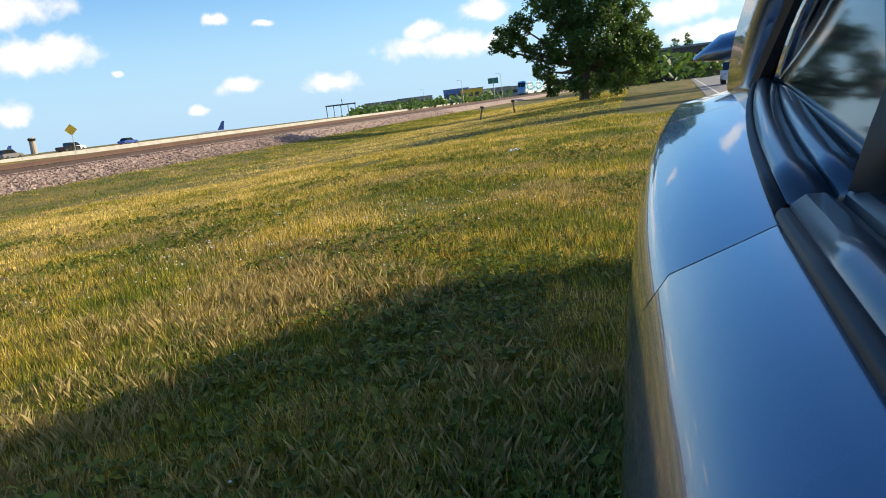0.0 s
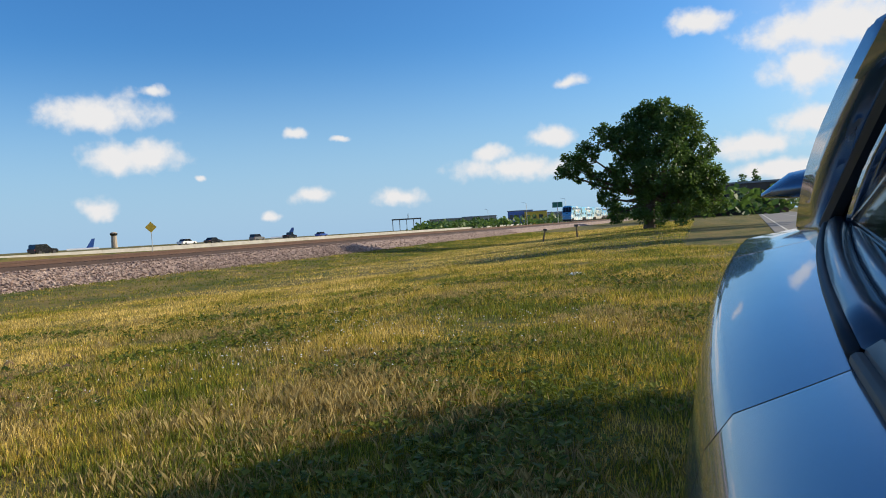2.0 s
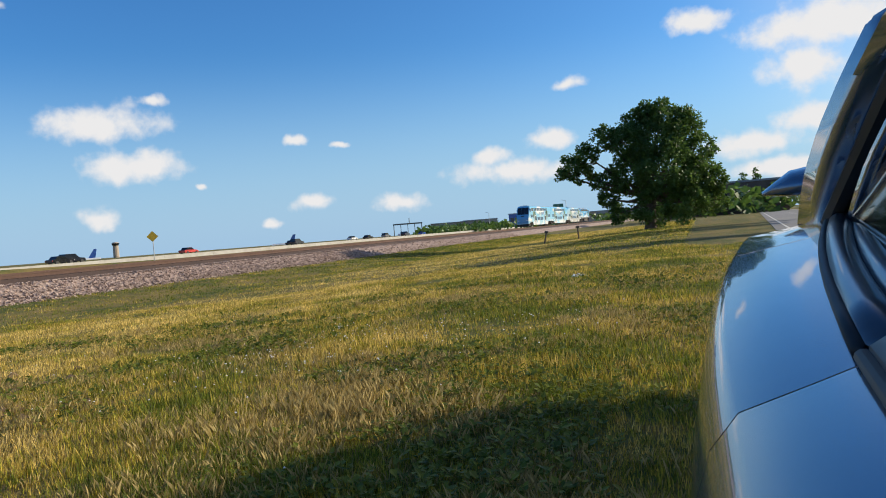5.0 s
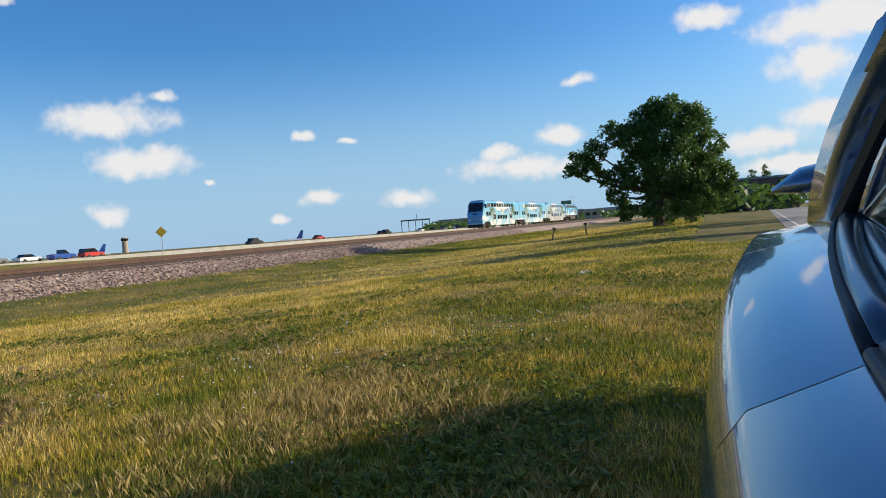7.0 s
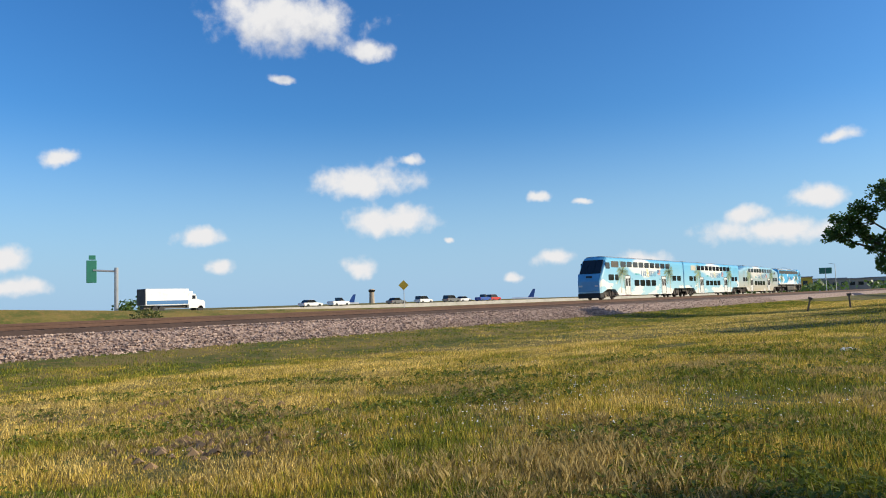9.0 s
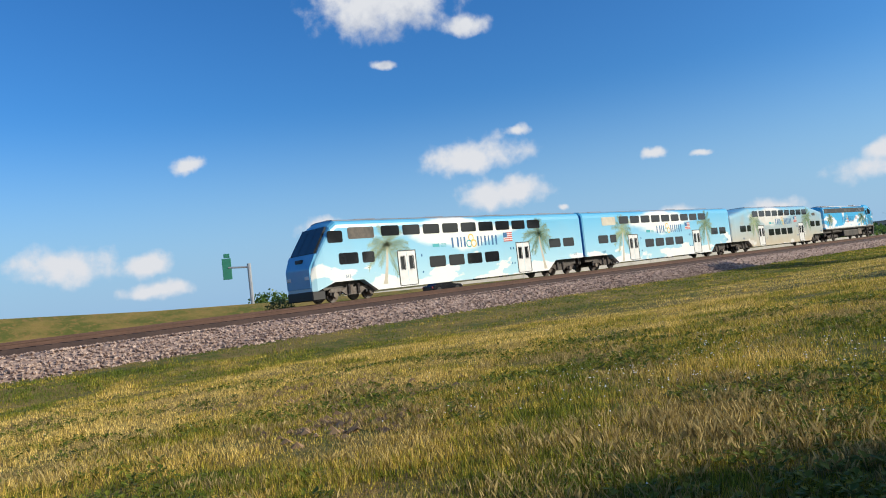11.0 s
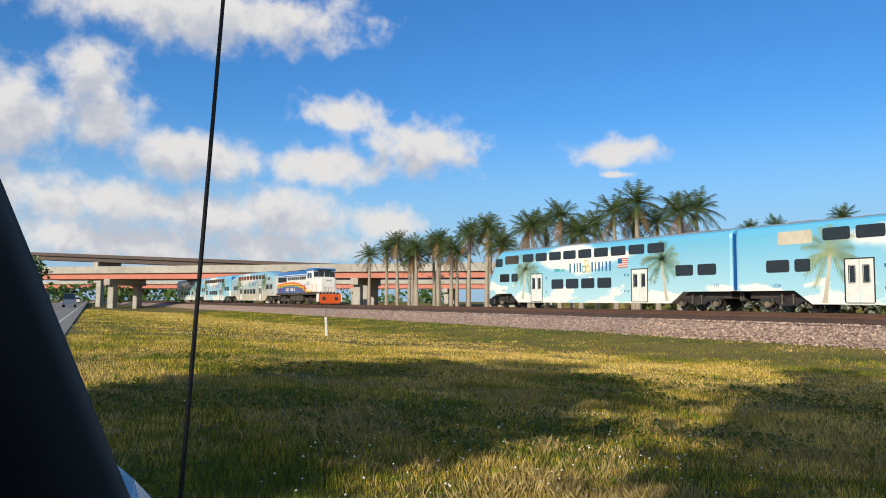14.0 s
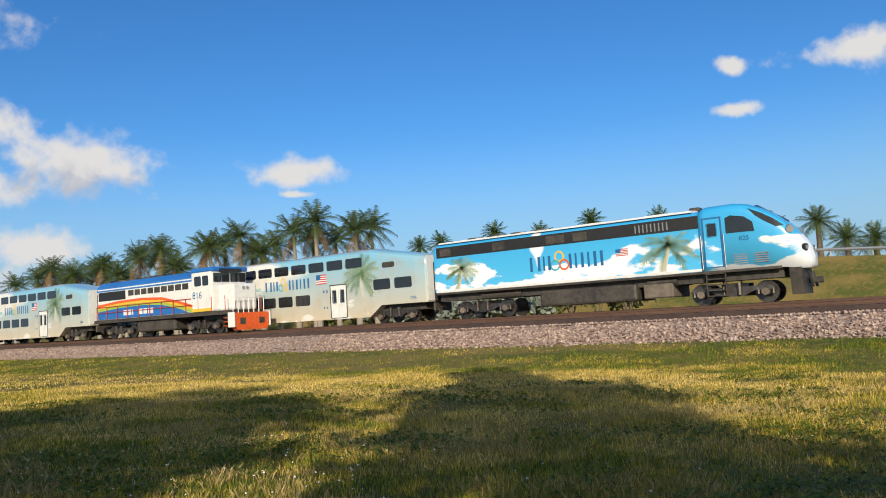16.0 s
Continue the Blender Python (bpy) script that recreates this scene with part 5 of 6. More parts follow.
def build_tree(name, label, x, y, h, lobes, leaves, leaf_size, seed, z=None, trunk_r=0.35, trunk_h=0.25, leafmat=None):
    rng = random.Random(seed)
    c = thing(name, label, "tree", pose(x, y, ground_z(x, y) - 0.05 if z is None else z))
    bm = bmesh.new()
    fork = Vector((rng.uniform(-0.3, 0.3), rng.uniform(-0.3, 0.3), h * trunk_h))
    pts = [Vector((0, 0, 0)), Vector((fork.x * 0.4, fork.y * 0.4, fork.z * 0.5)), fork]
    for i in range(2):
        tube(bm, pts[i], pts[i + 1], trunk_r * (1.25 - 0.25 * i), trunk_r * (1.0 - 0.15 * i), n=10)
    for lx, ly, lz, r in lobes:
        e = Vector((lx, ly, lz))
        m = fork.lerp(e, 0.5) + Vector((rng.uniform(-0.4, 0.4), rng.uniform(-0.4, 0.4), -0.3))
        tube(bm, fork, m, trunk_r * 0.5, trunk_r * 0.3, n=7)
        tube(bm, m, e, trunk_r * 0.3, trunk_r * 0.1, n=6)
        for _ in range(4):
            d = Vector((rng.gauss(0, 1), rng.gauss(0, 1), rng.gauss(0.2, 1))).normalized() * r * 0.9
            tube(bm, m.lerp(e, 0.7), e + d, trunk_r * 0.12, 0.02, n=5)
    part("trunk", bm, M["bark"], c)
    tot = sum(l[3] ** 2 for l in lobes)
    P, N = [], []
    for lx, ly, lz, r in lobes:
        clumps = max(9, int(30 * r))
        share = int(leaves * r * r / tot)
        for _ in range(clumps):
            d = Vector((rng.gauss(0, 1), rng.gauss(0, 1), rng.gauss(0.15, 1))).normalized()
            q = Vector((lx, ly, lz)) + d * r * rng.uniform(0.55, 1.08)
            cr = r * rng.uniform(0.16, 0.34)
            for _ in range(share // clumps):
                o = Vector((rng.gauss(0, 1), rng.gauss(0, 1), rng.gauss(0, 0.8)))
                o = o.normalized() * cr * rng.random() ** 0.4
                P.append(q + o)
                N.append(o.normalized() * 0.6 + d * 0.4 + Vector((0, 0, -0.25)))
    v, f = quad_cloud(P, N, leaf_size, rng)
    mesh_of("crown", v, f, leafmat or M["leaf"], c)
    return c


# the round roadside tree: a dense low crown with a shoulder lobe
build_tree("tree", "dense dark green broadleaf tree on the grass verge", -4.3, 74.0, 12.5,
           [(1.2, 0, 8.8, 2.7), (3.6, 0.4, 8.9, 2.0), (-1.8, 0, 8.6, 2.0), (-3.6, 0.2, 9.4, 1.3), (4.6, 0.4, 7.4, 1.6), (1.6, -1.2, 5.4, 3.0), (-1.4, 0.3, 5.6, 2.2), (3.8, -0.6, 4.6, 2.2), (6.0, 0, 4.6, 1.35), (6.2, 0, 2.6, 1.3),
            (3.6, -1.0, 2.4, 2.0), (0.4, -0.8, 2.2, 2.0), (1.7, 0.4, 10.9, 1.5), (-0.9, 0.6, 10.7, 1.2), (3.7, 0.2, 10.4, 1.1), (0.4, 0, 11.3, 1.0),
            (-5.6, -0.3, 7.7, 1.2), (-7.2, -0.3, 6.8, 1.15), (-8.1, -0.2, 6.1, 0.75), (-6.2, -0.2, 6.0, 1.0), (-4.4, 0, 5.0, 1.0), (-3.6, 0, 3.2, 1.1), (-2.8, 0, 1.8, 1.1)],
           56000, 0.30, 2, trunk_r=0.5)
# unseen trees over the road, behind the view, added to throw the long shadows
for x, y, h, sd in ((13, -0.6, 12.4, 11), (13, 2.2, 11.8, 13), (13, 8.3, 18.0, 12), (11.0, 10.0, 6.6, 14), (11, 1.5, 8.6, 17), (12.5, 42, 10.5, 18), (14, 61, 13.5, 15), (17, 70, 13, 16)):
    r = 0.155 * min(h, 12.5)
    rg = random.Random(sd)
    lobes = [(rg.uniform(-1, 1) * r, rg.uniform(-1.0, 1.0) * r, h * rg.uniform(0.38, 0.88), r * rg.uniform(0.55, 1.0)) for _ in range(9)]
    build_tree("shadow_tree", "unseen broadleaf tree added to cast shadows on the verge", x, y, h, lobes, 5200, 0.5, sd, trunk_r=0.28, trunk_h=0.3)


build_tree("roadside_tree", "dark spreading tree beside the road near the overpass", 4.0, -116, 8.5, [(0, 0, 5.5, 3.0), (3.5, 0, 5.0, 2.6), (-3.6, 0, 4.6, 2.5), (1.5, 1, 3.5, 2.6), (-1.5, -1, 3.2, 2.4)], 5000, 0.6, 19, trunk_r=0.35)


def frond_mesh(verts, faces, base, yaw, lift, ln, droop, width, rng, n=9, leaf=0.8):
    """One feathered palm leaf: a drooping midrib with leaflets to both sides."""
    dx, dy = math.cos(yaw), math.sin(yaw)
    pts = []
    for i in range(n + 1):
        t = i / n
        r = ln * (t * math.cos(lift) * (1 - 0.12 * t))
        z = ln * (t * math.sin(lift) - droop * t * t)
        pts.append(Vector((base[0] + dx * r, base[1] + dy * r, base[2] + z)))
    for i in range(n):
        a, b = pts[i], pts[i + 1]
        t = (i + 0.5) / n
        ll = leaf * (0.5 + 1.2 * t) if t < 0.5 else leaf * (1.1 - 0.75 * (t - 0.5) * 2)
        for s in (-1, 1):
            side = Vector((-dy * s, dx * s, 0))
            for q in (0.0, 0.33, 0.66):
                p0 = a.lerp(b, q)
                p1 = a.lerp(b, min(1, q + 0.26))
                tip = p1 + side * ll * rng.uniform(0.8, 1.1) + (b - a).normalized() * ll * 0.5 + Vector((0, 0, -ll * rng.uniform(0.3, 0.7)))
                k = len(verts)
                verts += [p0, p1, tip]
                faces.append((k, k + 1, k + 2))


def build_palm(name, label, x, y, z, h, trunk_r, fronds, ln, seed, shaft=True, dry=3, lifts=(-0.2, 1.25)):
    rng = random.Random(seed)
    c = thing(name, label, "palm tree", pose(x, y, z), group="row of palms behind the tracks")
    bm = bmesh.new()
    lean = rng.uniform(-0.25, 0.25)
    segs = 7
    prev = None
    for i in range(segs):
        t0, t1 = i / segs, (i + 1) / segs
        r0 = trunk_r * (1.15 - 0.45 * t0 + 0.1 * math.sin(t0 * 4))
        r1 = trunk_r * (1.15 - 0.45 * t1 + 0.1 * math.sin(t1 * 4))
        tube(bm, (lean * t0 ** 2, 0, h * t0), (lean * t1 ** 2, 0, h * t1), r0, r1, n=9, caps=False)
    part("trunk", bm, M["palmbark"] if shaft else M["bark"], c)
    top = (lean, 0, h)
    if shaft:
        bm = bmesh.new()
        tube(bm, top, (lean, 0, h + 1.3), trunk_r * 0.72, trunk_r * 0.35, n=9)
        part("crownshaft", bm, M["shaft"], c, "smooth green crownshaft")
        top = (lean, 0, h + 1.25)
    v, f = [], []
    for i in range(fronds):
        k = i / fronds
        frond_mesh(v, f, top, i * 2.4 + rng.uniform(-0.2, 0.2), lifts[0] + (lifts[1] - lifts[0]) * k, ln * rng.uniform(0.85, 1.1), rng.uniform(0.15, 0.35) + 0.15 * (1 - k), 0.5, rng)
    mesh_of("fronds", v, f, M["frond"], c)
    if dry:
        v, f = [], []
        for i in range(dry):
            frond_mesh(v, f, (top[0], 0, top[2] - 0.3), i * 1.7 + seed, -0.7, ln * 0.75, 0.5, 0.5, rng)
        mesh_of("dry_fronds", v, f, M["dryfrond"], c)
    return c


M["shaft"] = mat("crownshaft", (0.13, 0.2, 0.06), 0.5, 0, (0.18, 0.22, 0.08), 2)
royals = [build_palm("royal_palm", "tall royal palm with a pale smooth trunk", -49, -41, -0.35, h, 0.26, 24, 3.1, 30 + k) for k, h in enumerate((8.3, 9.1, 9.7))]
rng = random.Random(77)
for i in range(32):
    y = -45.5 - i * 2.1 + rng.uniform(-0.8, 0.8)
    x = -49 - (i % 2) * 4.5 + rng.uniform(-0.8, 0.8)
    q = royals[i % 3]
    if i < 3:
        q.matrix_basis = pose(x, y, -0.35, 0, 0, rng.uniform(0, 360))
    else:
        copy_thing(q, pose(x, y, -0.35 + rng.uniform(-1.2, 0.2), 0, 0, rng.uniform(0, 360)))
dates = [build_palm("date_palm", "stiff-fronded date palm beyond the ramp bank", -105, -9, -0.2, h, 0.4, 34, 3.2, 60 + k, shaft=False, dry=0, lifts=(-0.5, 1.4)) for k, h in enumerate((7.0, 9.6, 13.0, 14.0))]
for i, (y, k) in enumerate(((-9, 0), (-15, 1), (-37, 2), (-46, 3), (-21, 1), (-27, 1), (-31, 0), (-56, 2), (-65, 3), (-74, 2), (-82, 3), (-5, 0), (-12, 0), (-19, 0))):
    p = pose(-105 + 2.5 * math.sin(i * 2.3), y, -0.1 + 0.35 * math.sin(i * 1.7), 0, 0, i * 47)
    if i < 4:
        dates[k].matrix_basis = p
    else:
        copy_thing(dates[k], p)


def build_bush(name, label, x, y, r, h, leaves, size, leafmat, seed, z=-0.3):
    rng = random.Random(seed)
    c = thing(name, label, "bush", pose(x, y, z))
    bm = bmesh.new()
    for k in range(6):
        a = k * 1.05
        tube(bm, (0, 0, 0), (math.cos(a) * r * 0.5, math.sin(a) * r * 0.5, h * 0.55), 0.06, 0.02, n=5)
    part("stem", bm, M["bark"], c)
    P, N = [], []
    for _ in range(22):
        d = Vector((rng.gauss(0, 1), rng.gauss(0, 1), abs(rng.gauss(0, 0.8)))).normalized()
        q = Vector((d.x * r * 0.8, d.y * r * 0.8, h * 0.25 + d.z * h * 0.65))
        for _ in range(leaves // 22):
            o = Vector((rng.gauss(0, 1), rng.gauss(0, 1), rng.gauss(0, 1))).normalized() * r * 0.36 * rng.random() ** 0.4
            P.append(q + o)
            N.append(o.normalized())
    v, f = quad_cloud(P, N, size, rng, 1.2)
    mesh_of("foliage", v, f, leafmat, c)
    return c


silver = [build_bush("silver_bush", "silvery grey-leaved bushy palmetto", -55, -30, 1.5, 4.2, 800, 0.6, M["silverleaf"], 90 + k) for k in range(2)]
for i in range(12):
    p = pose(-56 + rng.uniform(-1, 1), -31.0 - i * 1.6, 0.2 + rng.uniform(-0.6, 0.1), 0, 0, i * 70)
    if i < 2:
        silver[i].matrix_basis = p
    else:
        copy_thing(silver[i % 2], p)
hedge = [build_bush("hedge_bush", "yellow-green leafy hedge shrub behind the tracks", -60, -30, 2.3, 6.4, 1500, 0.42, M["hedge"], 95 + k) for k in range(2)]
for i in range(16):
    p = pose(-60 + rng.uniform(-0.6, 0.6), -24 - i * 2.6, -0.3, 0, 0, i * 50)
    if i < 2:
        hedge[i].matrix_basis = p
    else:
        copy_thing(hedge[i % 2], p)


traffic = []

# ---------------------------------------------------------------- vehicles
def build_vehicle(name, label, category, paint, kind="car"):
    """A small road vehicle, nose towards +y, standing on z = 0."""
    c = thing(name, label, category, group="highway traffic")
    if kind == "truck":
        part("cargo_box", B(-1.25, 1.25, -6.5, 1.0, 1.15, 3.75, 0.05), M["white"], c, "white cargo box")
        part("box_stripe", B(-1.28, 1.28, -6.3, 0.9, 1.3, 1.9), M["ink"], c, "dark band with lettering")
        part("rear_door", B(-1.2, 1.2, -6.56, -6.48, 1.2, 3.7), M["steel"], c)
        part("chassis", B(-0.5, 0.5, -6.4, 3.6, 0.6, 1.1), M["steel"], c)
        bm = bmesh.new()
        prism(bm, [(1.1, 0.6), (1.1, 2.75), (1.3, 2.95), (2.3, 2.9), (2.7, 2.0), (3.9, 1.8), (4.1, 1.4), (4.1, 0.6)], "x", -1.1, 1.1)
        part("cab", bm, M["white"], c)
        part("cab_window", B(-1.12, 1.12, 1.7, 2.35, 2.05, 2.65, 0.03), M["glass"], c)
        part("fairing", B(-0.9, 0.9, 1.0, 2.0, 2.9, 3.4, 0.15, 2), M["white"], c)
        axles, r = (-4.8, -3.7, 3.3), 0.5
    else:
        hgt = {"car": 1.42, "suv": 1.72, "pickup": 1.75, "van": 2.0}[kind]
        belt = {"car": 0.92, "suv": 1.05, "pickup": 1.1, "van": 1.15}[kind]
        body = [(-2.3, 0.35), (-2.35, belt - 0.12), (-2.2, belt), (0.9, belt), (2.1, belt - 0.14), (2.32, belt - 0.4), (2.3, 0.35)]
        bm = prism(bmesh.new(), body, "x", -0.88, 0.88)
        bmesh.ops.bevel(bm, geom=bm.edges[:], offset=0.06, segments=2, affect="EDGES")
        part("body", bm, paint, c)
        back = {"car": (-1.75, -1.15), "suv": (-2.2, -2.05), "pickup": (-0.4, -0.3), "van": (-2.25, -2.15)}[kind]
        cab = [(back[0], belt), (back[1], hgt), (0.15, hgt), (0.95, belt)]
        bm = bmesh.new()
        prism(bm, cab, "x", -0.74, 0.74)
        part("glasshouse", bm, M["glass"], c, "dark windows")
        part("roof", B(-0.72, 0.72, back[1] + 0.05, 0.1, hgt - 0.05, hgt + 0.02, 0.02), paint, c)
        for x in (-0.85, 0.75):
            part("taillight", B(x, x + 0.1, -2.38, -2.3, belt - 0.3, belt - 0.12), M["red"], c)
        for x in (-0.8, 0.55):
            part("headlamp", B(x, x + 0.25, 2.22, 2.34, belt - 0.36, belt - 0.22), M["galv"], c)
        axles, r = (-1.4, 1.4), 0.34
    w = 1.0 if kind == "truck" else 0.8
    for y in axles:
        for sx in (-1, 1):
            part("wheel", tube(bmesh.new(), (sx * (w - 0.2), y, r), (sx * (w + 0.1), y, r), r, n=14), M["tyre"], c)
    return c


M["carblack"] = mat("black_car_paint", (0.012, 0.013, 0.016), 0.15, 0.2, (0.02, 0.02, 0.024), 4, coat=0.8)
M["carblue"] = mat("blue_car_paint", (0.03, 0.10, 0.4), 0.25, 0.2, (0.03, 0.09, 0.35), 4, coat=0.8)
M["cargrey"] = mat("grey_car_paint", (0.22, 0.22, 0.22), 0.28, 0.5, (0.2, 0.2, 0.2), 4, coat=0.8)
HX, HZ = -104.0, 0.63
truck = build_vehicle("box_truck", "white box truck with a dark lettered band", "truck", M["white"], "truck")
traffic.append((truck, -106.5, HZ, 79.0, 9.5, 23.0))
sedan = build_vehicle("sedan", "glossy black sedan on the frontage road", "car", M["carblack"], "car")
traffic.append((sedan, -60.5, 0.01, 29.0, 9.5, 18.0))
PAINTS = dict(white=M["white"], black=M["carblack"], blue=M["carblue"], red=M["red"], grey=M["cargrey"])
made = {}
# colour, kind, azimuth in degrees, at seconds
for col, kind, az, t0 in (("white", "car", 41.0, 1.5), ("black", "car", 39.9, 1.5), ("grey", "suv", 35.3, 1.5), ("black", "pickup", 33.5, 1.5), ("white", "pickup", 32.6, 1.5), ("blue", "car", 30.8, 1.5),
                          ("red", "car", 48.3, 3.5), ("black", "suv", 38.0, 3.5), ("white", "car", 49.0, 7.0), ("blue", "pickup", 47.9, 7.0), ("red", "suv", 45.1, 7.0), ("black", "car", 34.8, 7.0),
                          ("black", "suv", 33.8, 7.0), ("white", "car", 44.6, 9.5), ("white", "pickup", 41.9, 9.5), ("grey", "car", 38.8, 9.5), ("white", "suv", 36.1, 9.5), ("grey", "suv", 35.0, 9.5), ("black", "car", 62.0, 0.5)):
    y0 = -HX / math.tan(radians(az))
    lab = {"car": "sedan", "suv": "sport utility vehicle", "pickup": "pickup"}[kind]
    if (col, kind) in made:
        ob = copy_thing(made[col, kind], Matrix())
    else:
        ob = made[col, kind] = build_vehicle({"suv": "suv"}.get(kind, "car" if kind == "car" else kind), f"small {col} {lab} driving along the highway", "car", PAINTS[col], kind)
    traffic.append((ob, HX + (1.7 if len(traffic) % 2 else -1.7), HZ, y0, t0, 27.0))
pick = build_vehicle("road_pickup", "white pickup approaching on the near road", "pickup truck", M["white"], "pickup")
pick2 = build_vehicle("road_van", "white van driving away under the overpass", "van", M["white"], "van")


# ---------------------------------------------------------------- signs and small things
def sign_post(name, label, x, y, z, h, r=0.05):
    c = thing(name, label, "road sign", pose(x, y, z))
    part("post", tube(bmesh.new(), (0, 0, -0.2), (0, 0, h), r, n=8), M["galv"], c)
    return c


d = sign_post("diamond_sign", "yellow diamond warning sign on a thin post", -70, 81, 0.2, 3.4)
bm = bmesh.new()
prism(bm, [(0, -0.75), (0.75, 0), (0, 0.75), (-0.75, 0)], "y", -0.02, 0.02)
pl = part("panel", bm, M["yellow"], d)
pl.matrix_basis = pose(0, -0.06, 3.4, 0, 0, 40)
g = sign_post("overhead_sign", "green highway sign on a cantilever steel mast", -114, 61, 0.3, 7.8, 0.33)
part("arm", tube(bmesh.new(), (0, 0, 7.2), (-1.6, -3.0, 7.4), 0.16, n=8), M["galv"], g)
pn = part("panel", B(-0.75, 0.75, -0.06, 0.06, -1.8, 1.8, 0.05), M["sign"], g, "green sign panel")
pn.matrix_basis = pose(-1.7, -3.2, 7.2, 0, 0, 62)
pn = part("exit_tab", B(-0.4, 0.6, -0.06, 0.06, 1.9, 2.6, 0.04), M["sign"], g)
pn.matrix_basis = pose(-1.7, -3.2, 7.2, 0, 0, 62)
mk = thing("marker_post", "slim white flexible marker post leaning in the grass", "marker post", pose(-12.8, -34.3, ground_z(-12.8, -34.3), 0, 4, 0))
part("post", B(-0.06, 0.06, -0.02, 0.02, -0.1, 0.95, 0.015), M["white"], mk)
part("whip", tube(bmesh.new(), (0, 0, 0.9), (-0.06, 0, 1.35), 0.02, 0.012, n=6), M["steel"], mk)
for x, y, t in ((-12.5, 62, 14), (-9.8, 64, -3)):
    s = thing("leaning_stake", "short leaning weathered post in the swale", "post", pose(x, y, ground_z(x, y) - 0.1, 0, t, 0))
    part("stake", tube(bmesh.new(), (0, 0, 0), (0, 0, 1.15), 0.07, n=7), M["bark"], s)
    part("cap", B(-0.16, 0.16, -0.05, 0.05, 1.1, 1.28), M["steel"], s)
lt = thing("litter", "crumpled pale blue plastic scrap lying on the grass", "litter", pose(-2.6, 16.6, ground_z(-2.6, 16.6)))
bm = bmesh.new()
rg = random.Random(3)
bmesh.ops.create_icosphere(bm, subdivisions=2, radius=0.16)
for v in bm.verts:
    v.co = Vector((v.co.x * rg.uniform(0.8, 1.5), v.co.y * rg.uniform(0.7, 1.2), abs(v.co.z) * rg.uniform(0.2, 0.5)))
part("scrap", bm, M["plastic"] if "plastic" in M else M["car_a"], lt)


# ---------------------------------------------------------------- distance
def far(az, rng_m):
    a = radians(az)
    return -math.sin(a) * rng_m, math.cos(a) * rng_m


def build_far():
    x, y = far(43.35, 1100)
    t = thing("control_tower", "distant concrete airport control tower", "tower", pose(x, y, 0))
    part("shaft", tube(bmesh.new(), (0, 0, -2), (0, 0, 17), 4.2, 3.6, n=12), M["tan"], t)
    part("cab", tube(bmesh.new(), (0, 0, 17.0), (0, 0, 20), 4.6, 5.2, n=12), M["glass"], t)
    part("cap", tube(bmesh.new(), (0, 0, 20), (0, 0, 21.5), 5.0, 3.0, n=12), M["tan"], t)
    for az in (45.0, 31.0):
        x, y = far(az, 900)
        p = thing("aircraft_tail", "dark aircraft tail fin behind the highway", "aircraft", pose(x, y, 0, 0, 0, az))
        bm = bmesh.new()
        prism(bm, [(-4, 0), (4, 0), (6.5, 12), (3.5, 12)], "y", -0.4, 0.4)
        part("fin", bm, M["carblue"], p)
        part("fuselage", tube(bmesh.new(), (-22, 0, 0), (10, 0, 0), 2.2, n=12), M["white"], p)
    x, y = far(21.9, 420)
    f = thing("steel_gantry", "open steel frame structure beside the tracks", "gantry", pose(x, y, 0, 0, 0, 22))
    for k in range(5):
        for v in (-3, 3):
            part("column", tube(bmesh.new(), (-8 + 4 * k, v, 0), (-8 + 4 * k, v, 7.4), 0.16, n=6), M["steel"], f)
    for v in (-3, 3):
        part("beam", B(-8.4, 8.4, v - 0.2, v + 0.2, 7.0, 7.5), M["steel"], f)
    part("roof_grid", B(-8.4, 8.4, -3.2, 3.2, 7.5, 7.7), M["galv"], f)
    part("mast", tube(bmesh.new(), (1, 0, 7.5), (1, 0, 10.5), 0.2, n=6), M["steel"], f)
    rg = random.Random(21)
    for az, dist, w, h, col in ((18.2, 520, 34, 7, "tan"), (16.2, 560, 26, 8, "concrete"), (13.0, 480, 16, 9, "carblue"), (11.8, 470, 14, 8, "gold"), (10.6, 500, 30, 7, "white"), (-1.5, 210, 34, 8.0, "brickwall"), (8.8, 450, 24, 6, "tan"), (5.8, 600, 40, 8, "concrete")):
        x, y = far(az, dist)
        b = thing("far_building", "low distant commercial building", "building", pose(x, y, 0, 0, 0, az))
        part("wall", B(-w / 2, w / 2, -6, 6, -1, h), M[col], b)
        rf = part("roof", B(-w / 2 - 0.3, w / 2 + 0.3, -6.3, 6.3, h, h + 0.5), M["roof"], b)
        for k in range(int(w / 4)):
            part("window", B(-w / 2 + 1 + k * 4, -w / 2 + 3.4 + k * 4, -6.06, -5.95, h * 0.45, h * 0.75), M["glass"], b)
    # distant tree line in clumps
    P, N = [], []
    for _ in range(420):
        az = rg.choice((rg.uniform(2, 20), rg.uniform(14, 21), rg.uniform(-8, 3), rg.uniform(150, 188), rg.uniform(165, 190)))
        dist = rg.uniform(330, 560) if az < 100 else rg.uniform(260, 380)
        if -8 < az < 3:
            dist = rg.uniform(170, 260)
        x, y = far(az, dist)
        hh = rg.uniform(3, 7.5) if az > 100 or az < 3 else rg.uniform(1.5, 4.5)
        for _ in range(26):
            o = Vector((rg.gauss(0, 1), rg.gauss(0, 1), 0)) * 2.2
            P.append(Vector((x, y, 0)) + o + Vector((0, 0, hh * rg.random() ** 0.6)))
            N.append(Vector((rg.gauss(0, 1), rg.gauss(0, 1), 0.4)).normalized())
    v, fcs = quad_cloud(P, N, 1.9, rg, 1.3)
    tagged(mesh_of("far_trees", v, fcs, M["leaf"]), "distant dark green tree line", "trees", kind="stuff")
